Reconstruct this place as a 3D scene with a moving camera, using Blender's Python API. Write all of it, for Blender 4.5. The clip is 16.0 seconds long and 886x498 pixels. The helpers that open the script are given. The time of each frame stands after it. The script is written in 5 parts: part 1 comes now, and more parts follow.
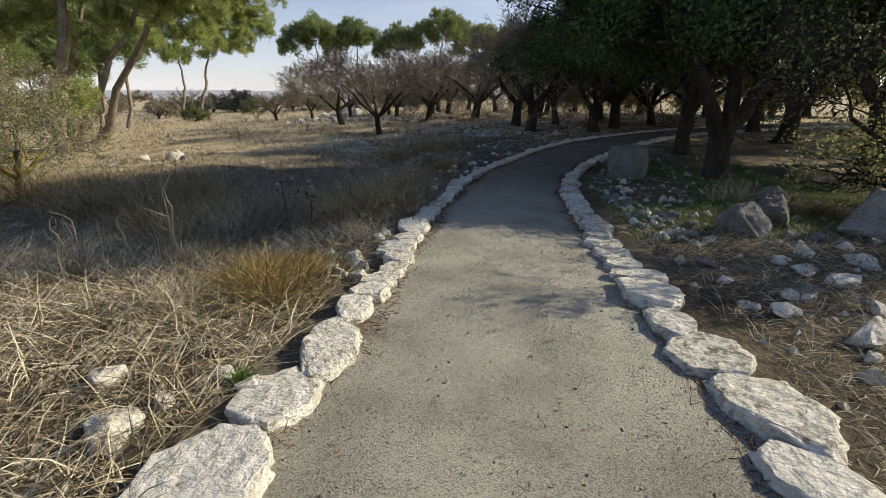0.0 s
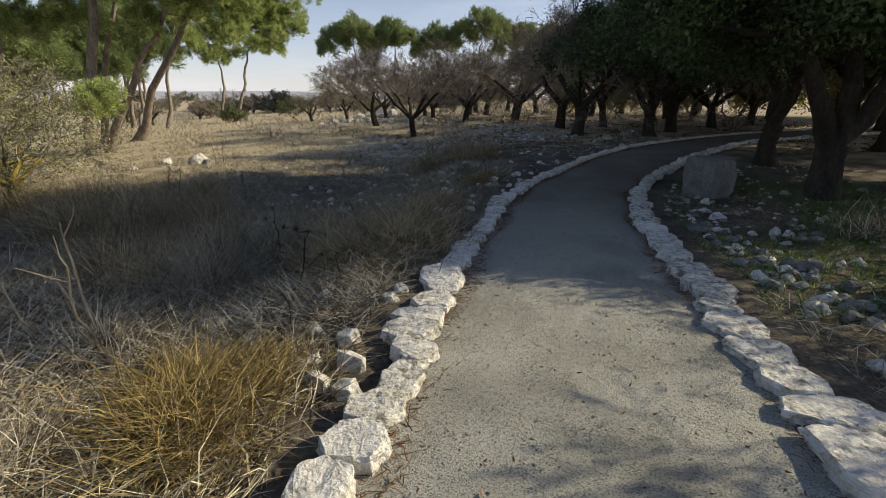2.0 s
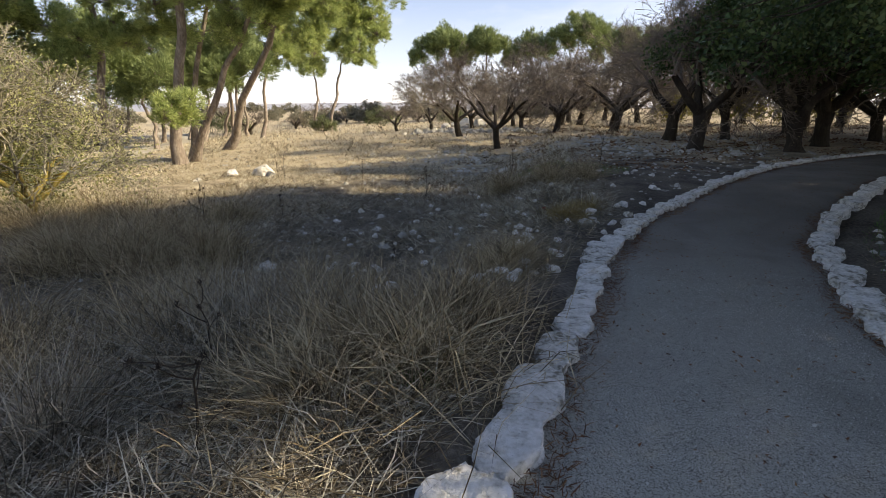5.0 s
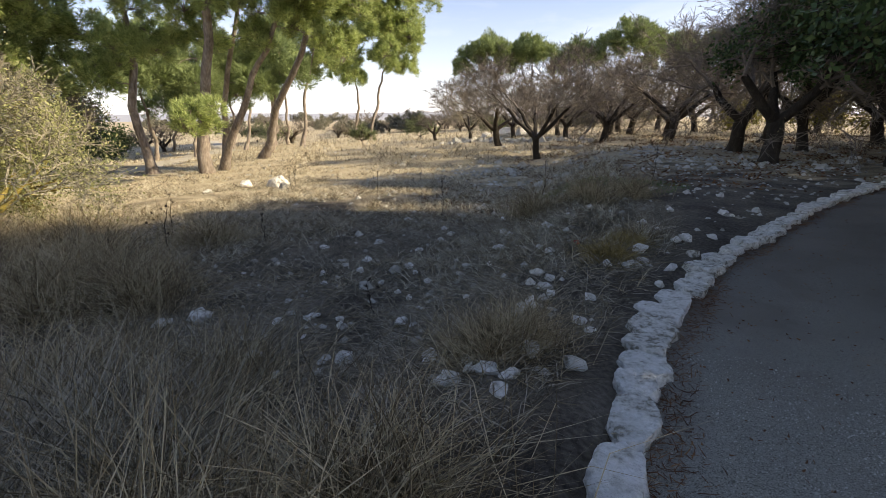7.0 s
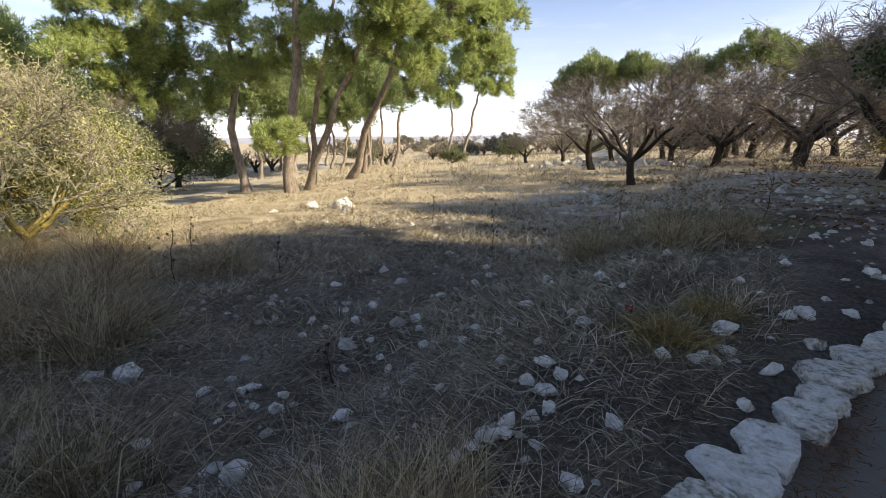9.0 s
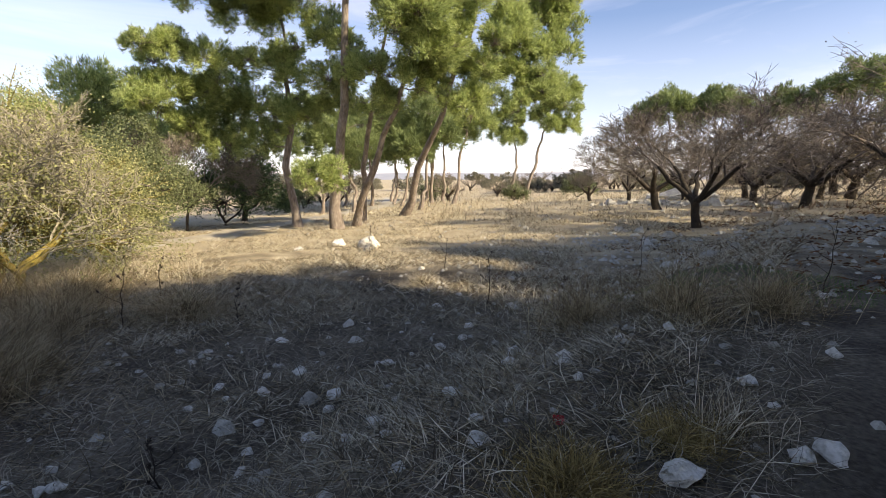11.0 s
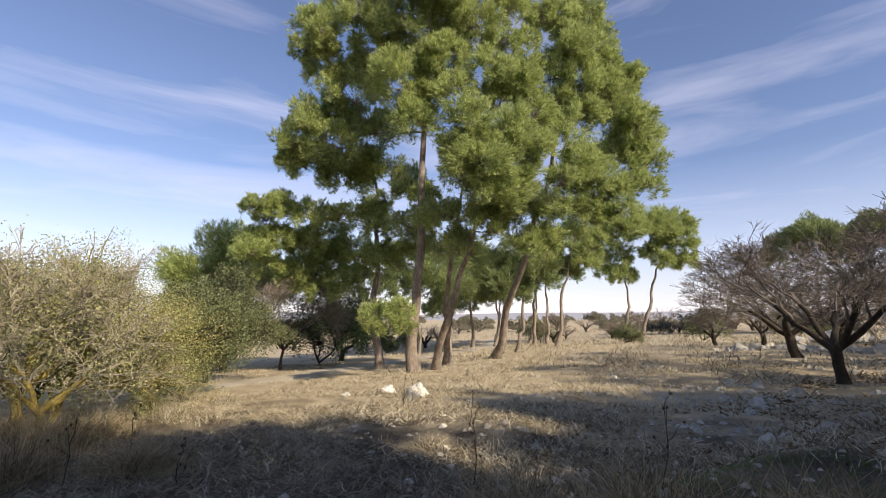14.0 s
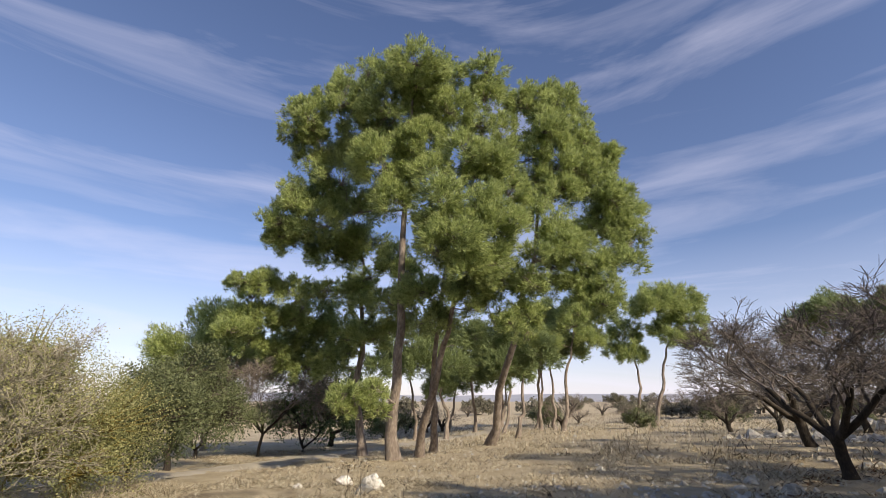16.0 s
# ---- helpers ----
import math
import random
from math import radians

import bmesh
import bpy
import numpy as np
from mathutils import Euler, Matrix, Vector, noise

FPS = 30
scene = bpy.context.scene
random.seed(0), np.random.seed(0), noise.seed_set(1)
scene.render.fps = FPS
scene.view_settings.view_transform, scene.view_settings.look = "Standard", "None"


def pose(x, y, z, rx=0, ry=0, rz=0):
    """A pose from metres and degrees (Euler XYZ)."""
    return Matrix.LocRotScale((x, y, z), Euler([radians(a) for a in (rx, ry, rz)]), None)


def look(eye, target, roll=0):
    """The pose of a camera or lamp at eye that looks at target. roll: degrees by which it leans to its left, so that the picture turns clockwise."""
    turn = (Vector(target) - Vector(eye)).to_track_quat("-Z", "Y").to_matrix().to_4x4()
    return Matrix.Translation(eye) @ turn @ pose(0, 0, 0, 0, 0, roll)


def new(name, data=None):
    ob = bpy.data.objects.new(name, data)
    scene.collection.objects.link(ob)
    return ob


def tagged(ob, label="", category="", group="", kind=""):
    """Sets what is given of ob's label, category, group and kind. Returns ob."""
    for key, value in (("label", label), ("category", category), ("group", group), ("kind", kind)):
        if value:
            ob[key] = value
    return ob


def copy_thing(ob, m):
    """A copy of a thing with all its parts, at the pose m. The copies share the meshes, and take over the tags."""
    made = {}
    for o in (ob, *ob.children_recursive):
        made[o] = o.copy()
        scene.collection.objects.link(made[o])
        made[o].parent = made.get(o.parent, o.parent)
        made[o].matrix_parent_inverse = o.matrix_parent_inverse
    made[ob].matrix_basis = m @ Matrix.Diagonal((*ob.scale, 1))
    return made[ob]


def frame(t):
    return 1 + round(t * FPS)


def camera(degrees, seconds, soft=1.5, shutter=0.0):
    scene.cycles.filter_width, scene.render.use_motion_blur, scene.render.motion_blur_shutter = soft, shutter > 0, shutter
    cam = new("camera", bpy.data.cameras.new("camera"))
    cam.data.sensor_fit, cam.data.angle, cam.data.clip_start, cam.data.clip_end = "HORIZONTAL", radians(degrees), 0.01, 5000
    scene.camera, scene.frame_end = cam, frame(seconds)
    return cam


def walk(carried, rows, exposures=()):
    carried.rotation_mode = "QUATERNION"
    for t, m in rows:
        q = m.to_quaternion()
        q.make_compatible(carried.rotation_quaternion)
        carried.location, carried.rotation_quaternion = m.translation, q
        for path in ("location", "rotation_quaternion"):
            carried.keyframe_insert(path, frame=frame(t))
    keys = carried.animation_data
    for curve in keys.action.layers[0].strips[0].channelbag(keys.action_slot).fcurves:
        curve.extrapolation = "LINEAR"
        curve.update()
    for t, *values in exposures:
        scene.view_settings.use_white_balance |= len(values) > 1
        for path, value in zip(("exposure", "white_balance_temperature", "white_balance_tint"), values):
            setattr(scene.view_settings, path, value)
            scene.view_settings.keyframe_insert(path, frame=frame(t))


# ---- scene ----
cam = camera(87.1, 16.0, soft=0.8)
METRES, EYE, TILT, LEAN, TURN = 13.6, 1.5, -17.5, 0.0, 0.0
ROWS = [
    (0.0, 0.0, 0.0, 0.0, 0.0, 0.0, -0.0),
    (0.5, 0.0011, 0.0318, 0.011, 1.03, -0.13, -0.31),
    (1.0, 0.0014, 0.0626, 0.0206, 1.57, -0.12, -0.47),
    (1.5, -0.0005, 0.0925, 0.0306, 2.98, -0.08, -0.91),
    (2.0, -0.0042, 0.1224, 0.0395, 4.18, 0.01, -1.32),
    (2.5, -0.0064, 0.1555, 0.0472, 5.6, -0.01, -1.75),
    (3.0, -0.0091, 0.1848, 0.0565, 7.37, 0.03, -2.3),
    (3.5, -0.0088, 0.2143, 0.0652, 8.92, 0.15, -2.72),
    (4.0, -0.0094, 0.2438, 0.0737, 10.79, 0.3, -3.28),
    (4.5, -0.0085, 0.2739, 0.0826, 12.75, 0.54, -3.84),
    (5.0, -0.0064, 0.3051, 0.0909, 14.46, 0.67, -4.3),
    (7.5, 0.0005, 0.4702, 0.1354, 21.31, 1.45, -6.37),
    (8.0, 0.0051, 0.5001, 0.1437, 23.63, 1.6, -7.1),
    (8.5, 0.013, 0.5288, 0.153, 27.67, 1.86, -8.18),
    (9.0, 0.0197, 0.5569, 0.1616, 31.37, 2.37, -9.18),
    (11.5, 0.0723, 0.6935, 0.2107, 42.88, 7.87, -12.03),
    (12.0, 0.0833, 0.713, 0.2183, 46.6, 11.58, -12.83),
    (12.5, 0.0871, 0.738, 0.2262, 51.09, 12.89, -13.82),
    (13.0, 0.0948, 0.7663, 0.2346, 52.87, 14.58, -14.18),
    (13.5, 0.1033, 0.7945, 0.2452, 54.28, 15.84, -14.42),
    (14.0, 0.111, 0.8208, 0.2554, 54.8, 18.86, -14.54),
    (14.5, 0.1244, 0.8466, 0.2658, 55.71, 22.07, -14.7),
    (15.0, 0.1345, 0.8736, 0.275, 56.1, 24.89, -14.82),
    (15.5, 0.1471, 0.8977, 0.2829, 56.36, 26.72, -14.97),
    (16.0, 0.1623, 0.924, 0.2922, 56.74, 27.8, -15.14),
]
walk(cam, [(t, pose(0, 0, EYE, TILT, LEAN, TURN) @ pose(METRES * x, METRES * y, METRES * z, 90 + pitch, roll, yaw)) for t, x, y, z, yaw, pitch, roll in ROWS],
     [(0.0, 0.2, 7200, 5), (2.0, 0.12, 7200, 5), (3.0, 0.15, 7200, 5), (3.5, 0.22, 7200, 5), (4.0, 0.52, 7550, 7), (5.0, 0.78, 7550, 8), (8.0, 0.9, 7450, 8), (9.0, 0.93, 7400, 8), (11.5, 0.84, 7450, 10), (12.5, 0.68, 7350, 11), (14.0, 0.47, 7100, 12), (16.0, 0.23, 6850, 12)])

# ---- world, sun ----
SUN_AZ = radians(10)          # from +x towards +y
SUN_EL = radians(28)
sun_dir = Vector((math.cos(SUN_EL) * math.cos(SUN_AZ), math.cos(SUN_EL) * math.sin(SUN_AZ), math.sin(SUN_EL)))
sun = new("sun", bpy.data.lights.new("sun", "SUN"))
sun.data.energy, sun.data.angle, sun.data.color = 5.0, radians(0.55), (1.0, 0.90, 0.74)
sun.matrix_world = look(sun_dir * 60, (0, 0, 0))

world = bpy.data.worlds.new("sky")
scene.world = world
world.use_nodes = True
wn, wl = world.node_tree.nodes, world.node_tree.links
wn.clear()
w_out, w_bg = wn.new("ShaderNodeOutputWorld"), wn.new("ShaderNodeBackground")
w_sky = wn.new("ShaderNodeTexSky")
w_sky.sky_type, w_sky.sun_disc = "NISHITA", False
w_sky.sun_elevation, w_sky.sun_rotation = SUN_EL, math.pi / 2 - SUN_AZ
w_sky.air_density, w_sky.dust_density, w_sky.ozone_density = 1.0, 0.4, 3.0
w_co, w_map = wn.new("ShaderNodeTexCoord"), wn.new("ShaderNodeMapping")
w_map.inputs["Rotation"].default_value = (radians(8), radians(-10), radians(28))
w_map.inputs["Scale"].default_value = (1.3, 1.3, 9.0)
w_noise = wn.new("ShaderNodeTexNoise")
w_noise.inputs["Scale"].default_value, w_noise.inputs["Detail"].default_value, w_noise.inputs["Distortion"].default_value = 1.15, 7.0, 0.7
w_noise.inputs["Roughness"].default_value = 0.55
w_ramp = wn.new("ShaderNodeValToRGB")
w_ramp.color_ramp.elements[1].color = (0.62, 0.62, 0.62, 1)
w_ramp.color_ramp.elements[0].position, w_ramp.color_ramp.elements[1].position = 0.50, 1.0
w_mix = wn.new("ShaderNodeMix")
w_mix.data_type = "RGBA"
w_mix.inputs["B"].default_value = (7.2, 7.2, 8.8, 1)
w_sep, w_low = wn.new("ShaderNodeSeparateXYZ"), wn.new("ShaderNodeMapRange")
w_low.inputs["From Min"].default_value, w_low.inputs["From Max"].default_value = 0.30, 0.0
w_low.inputs["To Max"].default_value = 0.48
w_tint = wn.new("ShaderNodeMix")
w_tint.data_type, w_tint.blend_type = "RGBA", "MULTIPLY"
w_tint.inputs["Factor"].default_value, w_tint.inputs["B"].default_value = 1.0, (1.05, 0.97, 1.09, 1)
w_max = wn.new("ShaderNodeMath")
w_max.operation, w_max.use_clamp = "ADD", True
for a, b in ((w_co.outputs["Generated"], w_map.inputs["Vector"]), (w_map.outputs[0], w_noise.inputs["Vector"]), (w_noise.outputs["Fac"], w_ramp.inputs[0]),
             (w_co.outputs["Generated"], w_sep.inputs[0]), (w_sep.outputs["Z"], w_low.inputs["Value"]), (w_ramp.outputs[0], w_max.inputs[0]),
             (w_low.outputs[0], w_max.inputs[1]), (w_max.outputs[0], w_mix.inputs["Factor"]), (w_sky.outputs[0], w_tint.inputs["A"]), (w_tint.outputs["Result"], w_mix.inputs["A"]),
             (w_mix.outputs["Result"], w_bg.inputs["Color"]), (w_bg.outputs[0], w_out.inputs["Surface"])):
    wl.new(a, b)
w_bg.inputs["Strength"].default_value = 0.115


# ---- materials ----
def material(name, colors, scale=4.0, fine=40.0, rough=0.9, bump=0.4, bump_scale=60.0, island=0.0, obj=0.0, leaf=0.0, stretch=(1, 1, 1), speck=None, bump_dist=0.02, field=None, contrast=1.0):
    """A matte natural surface: colours mixed over two scales of noise, with fine relief. leaf: share of light let through."""
    m = bpy.data.materials.new(name)
    m.use_nodes = True
    n, l = m.node_tree.nodes, m.node_tree.links
    n.clear()
    out, bsdf = n.new("ShaderNodeOutputMaterial"), n.new("ShaderNodeBsdfPrincipled")
    bsdf.inputs["Roughness"].default_value = rough
    bsdf.inputs["Specular IOR Level"].default_value = 0.25
    geo, mp = n.new("ShaderNodeNewGeometry"), n.new("ShaderNodeMapping")
    mp.inputs["Scale"].default_value = stretch
    l.new(geo.outputs["Position"], mp.inputs["Vector"])
    a, b = n.new("ShaderNodeTexNoise"), n.new("ShaderNodeTexNoise")
    a.inputs["Scale"].default_value, a.inputs["Detail"].default_value = scale, 5
    b.inputs["Scale"].default_value, b.inputs["Detail"].default_value = fine, 4
    l.new(mp.outputs[0], a.inputs["Vector"]), l.new(mp.outputs[0], b.inputs["Vector"])
    mixer = n.new("ShaderNodeMath")
    mixer.operation = "MULTIPLY_ADD"
    mixer.inputs[1].default_value = 0.55
    l.new(a.outputs["Fac"], mixer.inputs[0])
    half = n.new("ShaderNodeMath")
    half.operation = "MULTIPLY"
    half.inputs[1].default_value = 0.45
    l.new(b.outputs["Fac"], half.inputs[0]), l.new(half.outputs[0], mixer.inputs[2])
    value = mixer.outputs[0]
    for amount, source in ((island, geo.outputs["Random Per Island"]), (obj, None)):
        if amount:
            if source is None:
                source = n.new("ShaderNodeObjectInfo").outputs["Random"]
            mr = n.new("ShaderNodeMapRange")
            mr.inputs["To Min"].default_value, mr.inputs["To Max"].default_value = -amount / 2, amount / 2
            l.new(source, mr.inputs["Value"])
            add = n.new("ShaderNodeMath")
            l.new(value, add.inputs[0]), l.new(mr.outputs[0], add.inputs[1])
            value = add.outputs[0]
    ramp = n.new("ShaderNodeValToRGB")
    el = ramp.color_ramp.elements
    while len(el) < len(colors):
        el.new(0.5)
    for i, c in enumerate(colors):
        el[i].position, el[i].color = 0.5 + (i / max(1, len(colors) - 1) - 0.5) * 0.44 / contrast, (*c, 1)
    l.new(value, ramp.inputs[0])
    color = ramp.outputs[0]
    if speck:
        vo, sr, mx = n.new("ShaderNodeTexVoronoi"), n.new("ShaderNodeValToRGB"), n.new("ShaderNodeMix")
        vo.inputs["Scale"].default_value = speck[0]
        l.new(geo.outputs["Position"], vo.inputs["Vector"])
        sr.color_ramp.elements[0].position, sr.color_ramp.elements[1].position = speck[2], speck[2] + 0.12
        sr.color_ramp.elements[0].color, sr.color_ramp.elements[1].color = (1, 1, 1, 1), (0, 0, 0, 1)
        sp = n.new("ShaderNodeSeparateColor")
        l.new(vo.outputs["Color"], sp.inputs[0]), l.new(sp.outputs[0], sr.inputs[0])
        mx.data_type = "RGBA"
        mx.inputs["B"].default_value = (*speck[1], 1)
        l.new(sr.outputs[0], mx.inputs["Factor"]), l.new(color, mx.inputs["A"])
        color = mx.outputs["Result"]
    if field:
        # dry grassland away from bare soil beside the path; gravel browner with painted shade
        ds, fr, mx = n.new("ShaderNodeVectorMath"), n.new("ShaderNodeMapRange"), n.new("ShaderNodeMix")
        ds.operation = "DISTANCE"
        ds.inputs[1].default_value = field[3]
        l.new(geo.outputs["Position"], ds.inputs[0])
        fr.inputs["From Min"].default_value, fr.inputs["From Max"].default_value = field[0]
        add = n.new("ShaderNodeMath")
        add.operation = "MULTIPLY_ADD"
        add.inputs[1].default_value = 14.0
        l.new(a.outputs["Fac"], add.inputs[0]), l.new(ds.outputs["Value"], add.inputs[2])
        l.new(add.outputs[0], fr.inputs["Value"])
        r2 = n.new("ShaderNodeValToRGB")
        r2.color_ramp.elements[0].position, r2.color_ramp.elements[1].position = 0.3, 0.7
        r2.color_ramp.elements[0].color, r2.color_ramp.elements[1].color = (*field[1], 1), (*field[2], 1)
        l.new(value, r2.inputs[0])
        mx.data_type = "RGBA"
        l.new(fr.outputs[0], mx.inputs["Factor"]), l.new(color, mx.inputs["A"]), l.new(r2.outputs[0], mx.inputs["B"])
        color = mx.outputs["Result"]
    l.new(color, bsdf.inputs["Base Color"])
    if bump:
        bn, bp = n.new("ShaderNodeTexNoise"), n.new("ShaderNodeBump")
        bn.inputs["Scale"].default_value, bn.inputs["Detail"].default_value, bn.inputs["Roughness"].default_value = bump_scale, 6, 0.65
        l.new(mp.outputs[0], bn.inputs["Vector"]), l.new(bn.outputs["Fac"], bp.inputs["Height"])
        bp.inputs["Strength"].default_value, bp.inputs["Distance"].default_value = bump, bump_dist
        l.new(bp.outputs[0], bsdf.inputs["Normal"])
    shader = bsdf.outputs[0]
    if leaf:
        tr, mx = n.new("ShaderNodeBsdfTranslucent"), n.new("ShaderNodeMixShader")
        mx.inputs[0].default_value = leaf
        l.new(color, tr.inputs["Color"]), l.new(shader, mx.inputs[1]), l.new(tr.outputs[0], mx.inputs[2])
        shader = mx.outputs[0]
    l.new(shader, out.inputs["Surface"])
    return m


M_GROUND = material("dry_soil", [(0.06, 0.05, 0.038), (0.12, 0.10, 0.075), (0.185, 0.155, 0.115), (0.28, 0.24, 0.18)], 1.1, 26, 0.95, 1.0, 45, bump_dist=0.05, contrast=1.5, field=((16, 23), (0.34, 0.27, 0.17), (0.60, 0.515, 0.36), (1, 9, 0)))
# field: browner earth farther along the path, with shade under the trees painted in
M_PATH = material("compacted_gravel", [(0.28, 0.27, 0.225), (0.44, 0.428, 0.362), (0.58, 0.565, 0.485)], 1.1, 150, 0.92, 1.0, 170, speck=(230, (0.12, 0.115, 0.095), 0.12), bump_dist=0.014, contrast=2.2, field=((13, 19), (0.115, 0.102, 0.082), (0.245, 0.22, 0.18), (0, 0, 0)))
M_GRIT = material("crushed_stone", [(0.15, 0.145, 0.12), (0.33, 0.32, 0.275), (0.50, 0.485, 0.425)], 3, 90, 0.92, 0, 1, island=0.55)
M_STONE = material("limestone", [(0.26, 0.235, 0.18), (0.62, 0.59, 0.51), (0.78, 0.75, 0.68), (0.86, 0.83, 0.77)], 12, 34, 0.9, 1.0, 13, obj=0.10, bump_dist=0.08, contrast=1.5)
M_GREYSTONE = material("weathered_limestone", [(0.10, 0.10, 0.095), (0.21, 0.205, 0.19), (0.36, 0.35, 0.32)], 5, 40, 0.92, 1.0, 22, obj=0.2, bump_dist=0.05)
M_PEBBLE = material("field_stone", [(0.24, 0.22, 0.18), (0.44, 0.415, 0.35), (0.63, 0.605, 0.54)], 6, 50, 0.9, 0.7, 40, island=0.25, bump_dist=0.03)
M_STRAW = material("dry_grass", [(0.085, 0.066, 0.042), (0.25, 0.20, 0.125), (0.46, 0.395, 0.275), (0.70, 0.64, 0.49)], 1.5, 30, 0.8, 0, 1, island=0.7, leaf=0.15)
M_GREYGRASS = material("weathered_grass", [(0.085, 0.075, 0.053), (0.26, 0.228, 0.168), (0.48, 0.43, 0.33)], 1.5, 30, 0.85, 0, 1, island=0.6, leaf=0.15)
M_GOLD = material("golden_dry_grass", [(0.10, 0.07, 0.025), (0.27, 0.20, 0.075), (0.44, 0.345, 0.15)], 2, 30, 0.8, 0, 1, island=0.5, leaf=0.2)
M_BROWNGRASS = material("brown_dry_grass", [(0.10, 0.075, 0.042), (0.32, 0.25, 0.145), (0.54, 0.45, 0.285)], 2, 30, 0.85, 0, 1, island=0.55, leaf=0.15)
M_GREEN = material("fresh_grass", [(0.05, 0.10, 0.02), (0.10, 0.18, 0.04), (0.16, 0.25, 0.07)], 2, 30, 0.7, 0, 1, island=0.3, leaf=0.3)
M_STALK = material("dry_stalk", [(0.26, 0.205, 0.135), (0.50, 0.41, 0.285)], 3, 60, 0.85, 0.3, 80)
M_DARKSTALK = material("dark_seed_head", [(0.025, 0.018, 0.014), (0.06, 0.045, 0.03)], 3, 60, 0.85, 0.3, 80)
M_PINEBARK = material("pine_bark", [(0.085, 0.07, 0.058), (0.25, 0.205, 0.168), (0.45, 0.395, 0.335)], 4, 14, 0.95, 1.0, 12, stretch=(1, 1, 0.3), bump_dist=0.08)
M_BARK = material("dark_bark", [(0.022, 0.018, 0.014), (0.05, 0.04, 0.03), (0.10, 0.082, 0.062)], 4, 25, 0.95, 1.0, 22, stretch=(1, 1, 0.35), bump_dist=0.05)
M_TWIG = material("almond_twig", [(0.095, 0.08, 0.066), (0.18, 0.15, 0.124), (0.275, 0.234, 0.197)], 2, 20, 0.9, 0.3, 40, island=0.25)
M_PALETWIG = material("pale_twig", [(0.15, 0.135, 0.095), (0.28, 0.25, 0.18), (0.41, 0.37, 0.28)], 2, 20, 0.9, 0.3, 40, island=0.25)
M_LICHEN = material("lichen_bark", [(0.07, 0.055, 0.035), (0.22, 0.17, 0.05), (0.42, 0.32, 0.06)], 5, 25, 0.95, 0.9, 25)
M_NEEDLE = material("pine_needles", [(0.15, 0.185, 0.068), (0.31, 0.375, 0.138), (0.45, 0.515, 0.20), (0.56, 0.615, 0.265)], 1.5, 5, 0.6, 0, 1, island=0.3, leaf=0.52, contrast=1.2)
# darker needle copy for far pines; the back pines' shade is in this colour
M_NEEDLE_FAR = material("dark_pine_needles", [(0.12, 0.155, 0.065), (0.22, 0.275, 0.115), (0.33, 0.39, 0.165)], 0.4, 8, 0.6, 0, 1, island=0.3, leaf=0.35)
M_LEAF = material("oak_leaves", [(0.024, 0.045, 0.017), (0.05, 0.088, 0.03), (0.09, 0.135, 0.048), (0.15, 0.19, 0.075)], 0.9, 9, 0.5, 0, 1, island=0.34, leaf=0.25)
M_OLIVE = material("autumn_leaves", [(0.14, 0.14, 0.055), (0.27, 0.28, 0.11), (0.39, 0.395, 0.17), (0.49, 0.465, 0.235)], 0.9, 9, 0.6, 0, 1, island=0.45, leaf=0.4)
# far bush leaves, paled so that the missing haze sits in their colour
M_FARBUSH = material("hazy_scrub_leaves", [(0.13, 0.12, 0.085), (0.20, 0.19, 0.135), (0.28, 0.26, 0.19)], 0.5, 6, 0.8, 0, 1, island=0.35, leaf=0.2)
M_SAGE = material("olive_leaves", [(0.075, 0.09, 0.04), (0.14, 0.16, 0.075), (0.21, 0.235, 0.115)], 0.9, 9, 0.6, 0, 1, island=0.35, leaf=0.25)
M_BROWNLEAF = material("withered_leaves", [(0.11, 0.09, 0.055), (0.19, 0.16, 0.095), (0.28, 0.24, 0.145)], 0.9, 9, 0.7, 0, 1, island=0.4, leaf=0.25)
M_YELLOW = material("yellow_leaves", [(0.10, 0.095, 0.02), (0.20, 0.185, 0.04), (0.30, 0.27, 0.07)], 0.7, 9, 0.6, 0, 1, island=0.4, leaf=0.35)
M_TRACK = material("pale_dirt", [(0.34, 0.29, 0.22), (0.45, 0.40, 0.31), (0.54, 0.49, 0.40)], 1.2, 25, 0.95, 0.6, 40)
M_LITTER = material("leaf_litter", [(0.06, 0.03, 0.016), (0.14, 0.065, 0.03), (0.26, 0.14, 0.06)], 2, 30, 0.85, 0, 1, island=0.4)
M_RED = material("red_plastic", [(0.40, 0.02, 0.03), (0.55, 0.04, 0.05)], 20, 90, 0.4, 0.2, 60)
# distance haze is mixed into the hill colours
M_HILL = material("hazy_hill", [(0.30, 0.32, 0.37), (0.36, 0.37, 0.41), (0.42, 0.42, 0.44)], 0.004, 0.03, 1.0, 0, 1)


